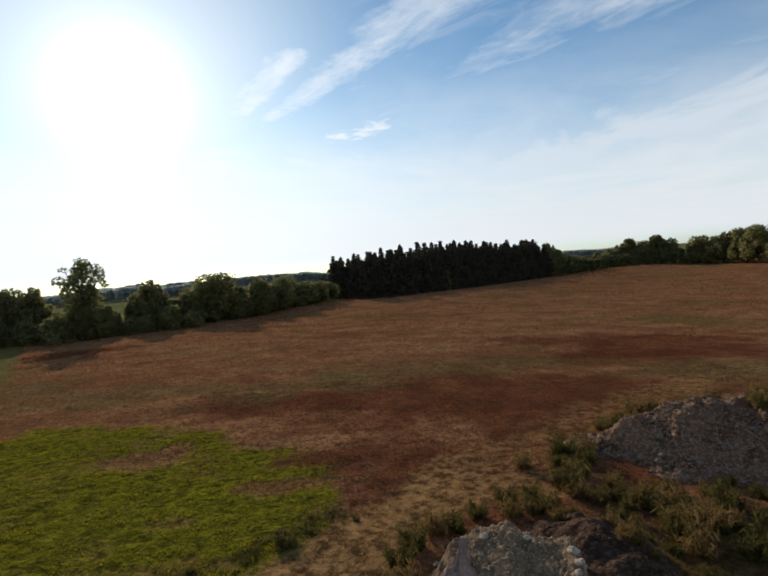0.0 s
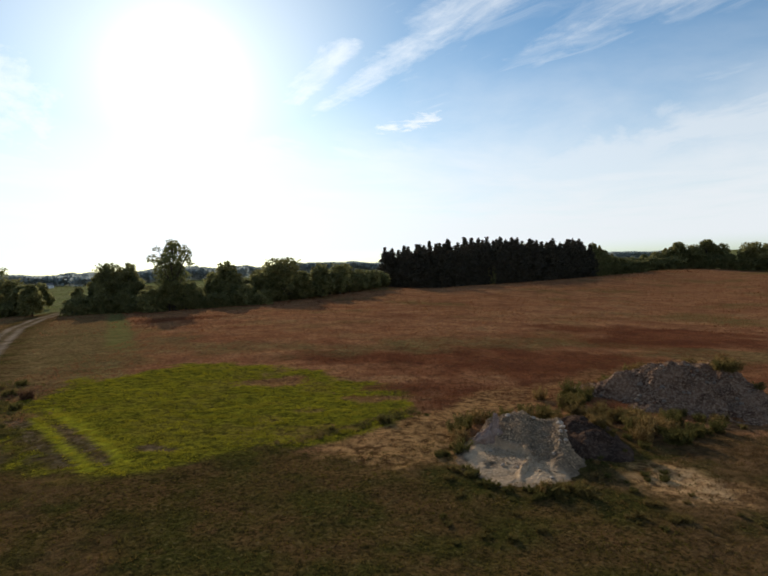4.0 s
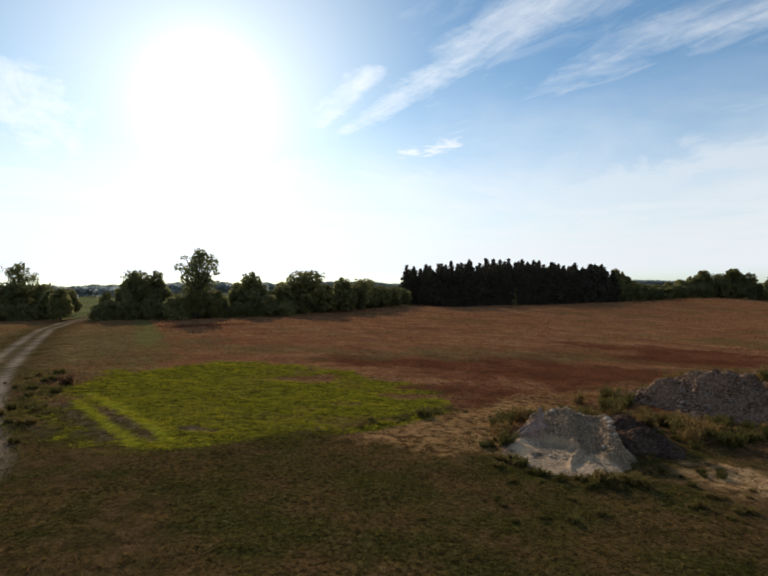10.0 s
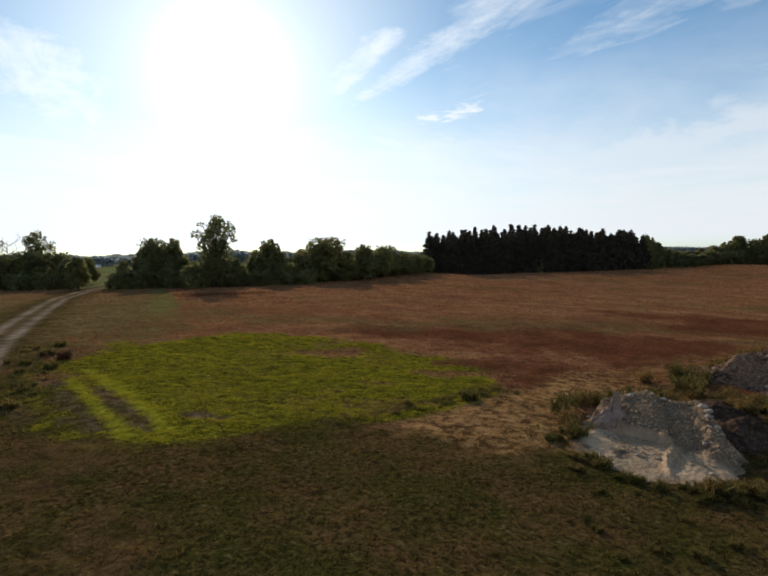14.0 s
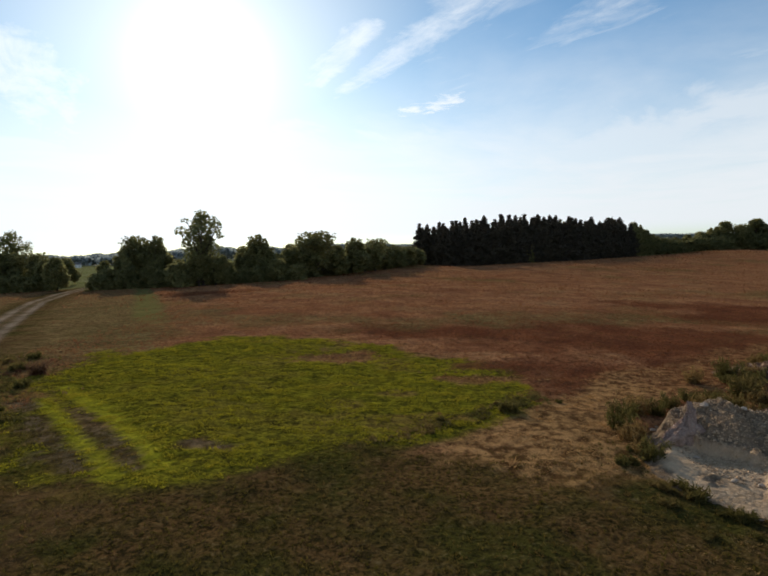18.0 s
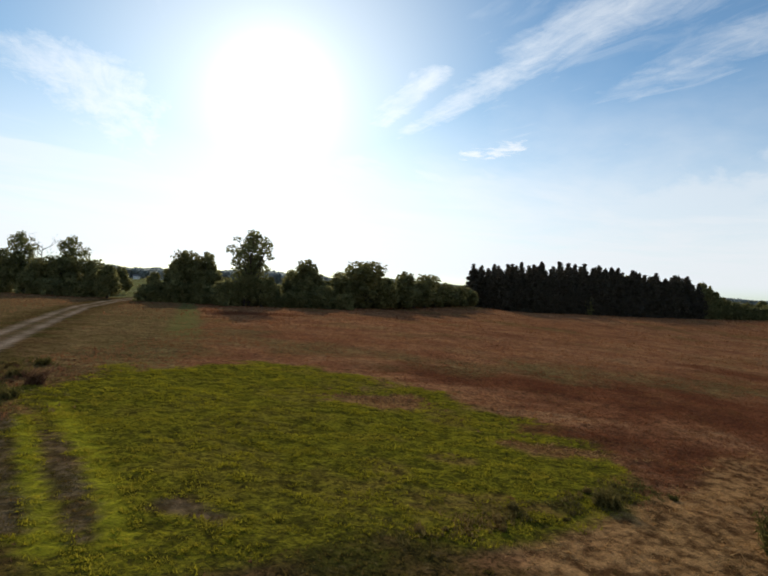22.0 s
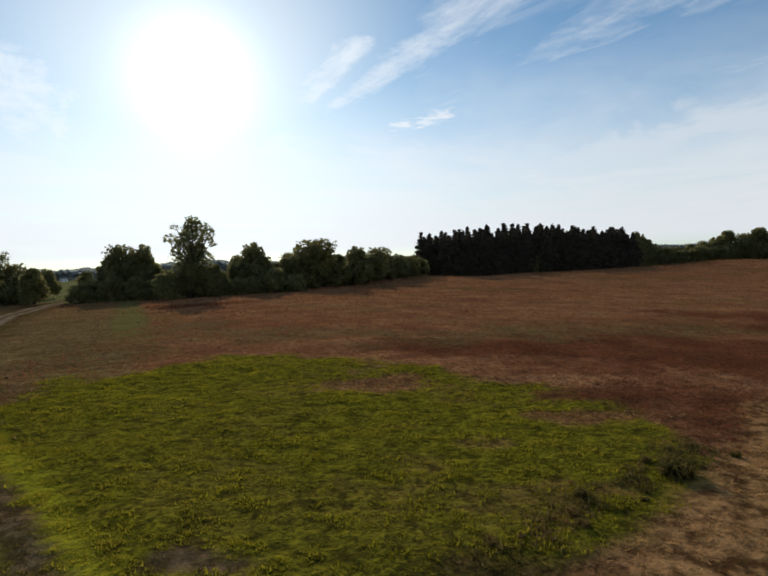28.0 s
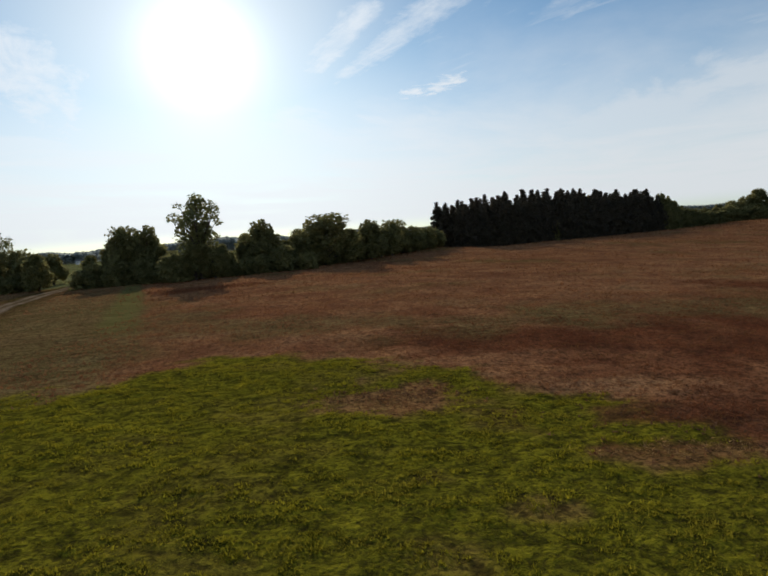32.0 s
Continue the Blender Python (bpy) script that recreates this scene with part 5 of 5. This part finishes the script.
pebbles("loose_sand_rubble", sand_height, (7.35, 20.3), 1.9, 2.3, 3200, 0.015, 0.055, SAND, "pale crumbs and pebbles scattered over the sand pile")
pebbles("loose_gravel", gravel_height, GRAVEL_AT, 5.6, 4.8, 5200, 0.03, 0.09, GRAVEL, "grey pebbles scattered over the gravel mound")


def clod():
    """The upright lump of caked earth on the sand pile's back rim, undercut at its foot."""
    bm = bmesh.new()
    bmesh.ops.create_icosphere(bm, subdivisions=4, radius=1.0)
    for v in bm.verts:
        p = v.co.copy()
        peak = max(0.0, p.z)
        v.co = Vector((p.x * (1.2 - 0.98 * peak) + 0.6 * peak, p.y * (0.6 - 0.45 * peak), p.z * 0.5 + 0.35 * peak ** 3 + 0.15 * p.x))
        v.co += p * 0.3 * noise.noise(p * 1.8) + p * 0.12 * noise.noise(p * 5.0)
        if p.z < 0 and p.y < 0:
            v.co.y += 0.18
    mesh = bpy.data.meshes.new("earth_clod")
    bm.to_mesh(mesh)
    bm.free()
    mesh.materials.append(CLOD)
    ob = soften(tagged(new("earth_clod", mesh), "caked pinkish lump of earth leaning on the sand pile", "earth clod"))
    x, y = 5.9, 21.05
    ob.location = (x, y, float(surface_z(np.array(x), np.array(y)) + sand_height(np.array(x), np.array(y))) + 0.14)
    ob.rotation_euler, ob.scale = (radians(-14), 0, radians(14)), (0.72, 0.5, 1.05)


clod()


# ---- weeds round the heaps and along the edges ----
def weed_clump(name, height, wide, seed, mat, leaves, label):
    """A clump of tall weeds: thin stalks with many small leaves."""
    pick = np.random.default_rng(seed)
    clump = new(name)
    stalks, places = [], []
    for k in range(22):
        a, r = pick.uniform(0, 6.28), wide * math.sqrt(pick.uniform(0, 1))
        h = height * pick.uniform(0.5, 1.0)
        foot = np.array([math.cos(a) * r * 0.6, math.sin(a) * r * 0.6, -0.05])
        tip = np.array([math.cos(a) * r * 1.1, math.sin(a) * r * 1.1, h])
        stalks.append(([tuple(foot), tuple((foot + tip) / 2), tuple(tip)], [0.012, 0.009, 0.004]))
        n = leaves // 22
        places.append(foot + (tip - foot) * pick.uniform(0.0, 1.0, (n, 1)) ** 1.3 + pick.normal(0, 1, (n, 3)) * [0.1 * wide + 0.02, 0.1 * wide + 0.02, 0.04])
    spots = np.concatenate(places)
    spots[:, 2] = np.maximum(spots[:, 2], 0.02)
    tagged(part("stalk", tubes_mesh("stalk", stalks, 3), mat, clump), kind="stuff")
    tagged(part("foliage", leaves_mesh("foliage", spots, 0.11, -1.1, 3.4, 0.2), mat, clump), kind="stuff")
    return tagged(clump, label, "weeds")


weed = weed_clump("weed_clump", 0.85, 0.55, 2, WEED, 620, "green weeds growing against the earth pile")
dry = weed_clump("dry_weed_clump", 0.9, 0.6, 8, DRYWEED, 560, "yellowed tall weeds growing between the piles")
low_weed = weed_clump("low_weed_clump", 0.34, 0.4, 9, WEED, 300, "low dark weed in the grass")


def set_weed(ob, x, y, size, height=None):
    z = float(surface_z(np.array(x), np.array(y)))
    if height is not None:
        z += max(0.0, float(height(np.array(x), np.array(y))))
    made = copy_thing(ob, Matrix.Identity(4))
    made.location, made.rotation_euler, made.scale = (x, y, z), (0, 0, random.uniform(0, 6.3)), (size, size, size * random.uniform(0.8, 1.2))
    return made


BEHIND = [(4.9, 21.6), (5.0, 22.6), (5.5, 23.4), (6.2, 24.0), (7.0, 24.4), (7.7, 24.8), (8.6, 24.9), (9.5, 25.0), (10.4, 25.2), (11.3, 25.8), (12.2, 27.0), (13.0, 28.3), (13.9, 29.6),
          (12.8, 29.4), (12.2, 28.4), (14.6, 30.8), (9.0, 25.9), (10.2, 26.2), (4.7, 20.8), (4.8, 20.2), (12.6, 27.8), (13.4, 28.9)]
for k, (x, y) in enumerate(BEHIND):
    set_weed(weed if k % 3 else dry, x + random.uniform(-0.2, 0.2), y + random.uniform(-0.2, 0.2), random.uniform(0.4, 0.72) * (1.4 if k in (10, 11, 12, 13) else 1.0))
for k in range(60):
    x, y = random.uniform(11.6, 18.6), random.uniform(20.6, 25.6)
    if (y - 20.6) < (x - 11.6) * 0.9 + 2.4 and y > 20.2 + 0.35 * (x - 11.6) and piles_clear(np.array(x), np.array(y)):
        set_weed((weed, weed, dry, low_weed)[k % 4], x, y, random.uniform(0.25, 0.85))
for k in range(10):
    set_weed((dry, weed, low_weed)[k % 3], 10.9 + random.gauss(0, 0.5), 21.6 + random.gauss(0, 0.9), random.uniform(0.25, 0.55), soil_height)
for k in range(34):
    set_weed((weed, dry, low_weed)[k % 3], 13.0 + random.gauss(0, 0.9), 25.0 + random.gauss(0, 1.0), random.uniform(0.3, 0.7), soil_height)
for k in range(46):
    a = random.uniform(-0.5, 2.4)
    set_weed(weed if k % 3 else dry, GRAVEL_AT[0] + 5.2 * random.uniform(0.35, 1.1) * math.cos(a), GRAVEL_AT[1] + 4.7 * random.uniform(0.45, 1.1) * math.sin(a), random.uniform(0.35, 0.85), gravel_height)
for k in range(34):
    a, r = random.uniform(2.9, 6.1), random.uniform(0.96, 1.25)
    set_weed((low_weed, low_weed, weed, dry)[k % 4], SAND_AT[0] - 0.5 + 2.5 * r * math.cos(a), SAND_AT[1] + 0.2 + 3.3 * r * math.sin(a), random.choice((0.25, 0.35, 0.5, 0.8)) * (1.0 if k % 4 < 2 else 0.55))
for k in range(12):
    s = (k + 0.5) / 12
    x, y = -3.4 + 7.2 * s, 21.5 + 4.7 * s ** 1.1
    set_weed(low_weed, x + random.gauss(0, 0.35), y + random.gauss(0, 0.35), random.uniform(0.2, 0.4))
for k in range(46):
    x, y = random.uniform(3.0, 12.5), random.uniform(13.6, 18.2)
    if piles_clear(np.array(x), np.array(y)):
        set_weed(low_weed, x, y, random.uniform(0.18, 0.5))
brush = weed_clump("dry_brush_clump", 0.6, 0.5, 14, BRUSH, 420, "reddish-brown dead weeds standing at the green patch's edge")
for k in range(12):
    set_weed(brush, -19.4 + random.gauss(0, 1.2), 32.6 + random.gauss(0, 1.2), random.uniform(0.12, 0.3))
for k in range(26):
    s = random.random()
    set_weed(low_weed, -13.4 - 8.0 * s + random.gauss(0, 0.7), 18.8 + 15.5 * s + random.gauss(0, 0.7), random.uniform(0.35, 0.9))
brush.location = (-17.8, 30.4, float(surface_z(np.array(-17.8), np.array(30.4))))
for ob in (weed, dry, low_weed):
    x, y = {"weed_clump": (11.6, 26.6), "dry_weed_clump": (13.4, 22.6), "low_weed_clump": (1.9, 24.4)}[ob.name]
    ob.location = (x, y, float(surface_z(np.array(x), np.array(y))))
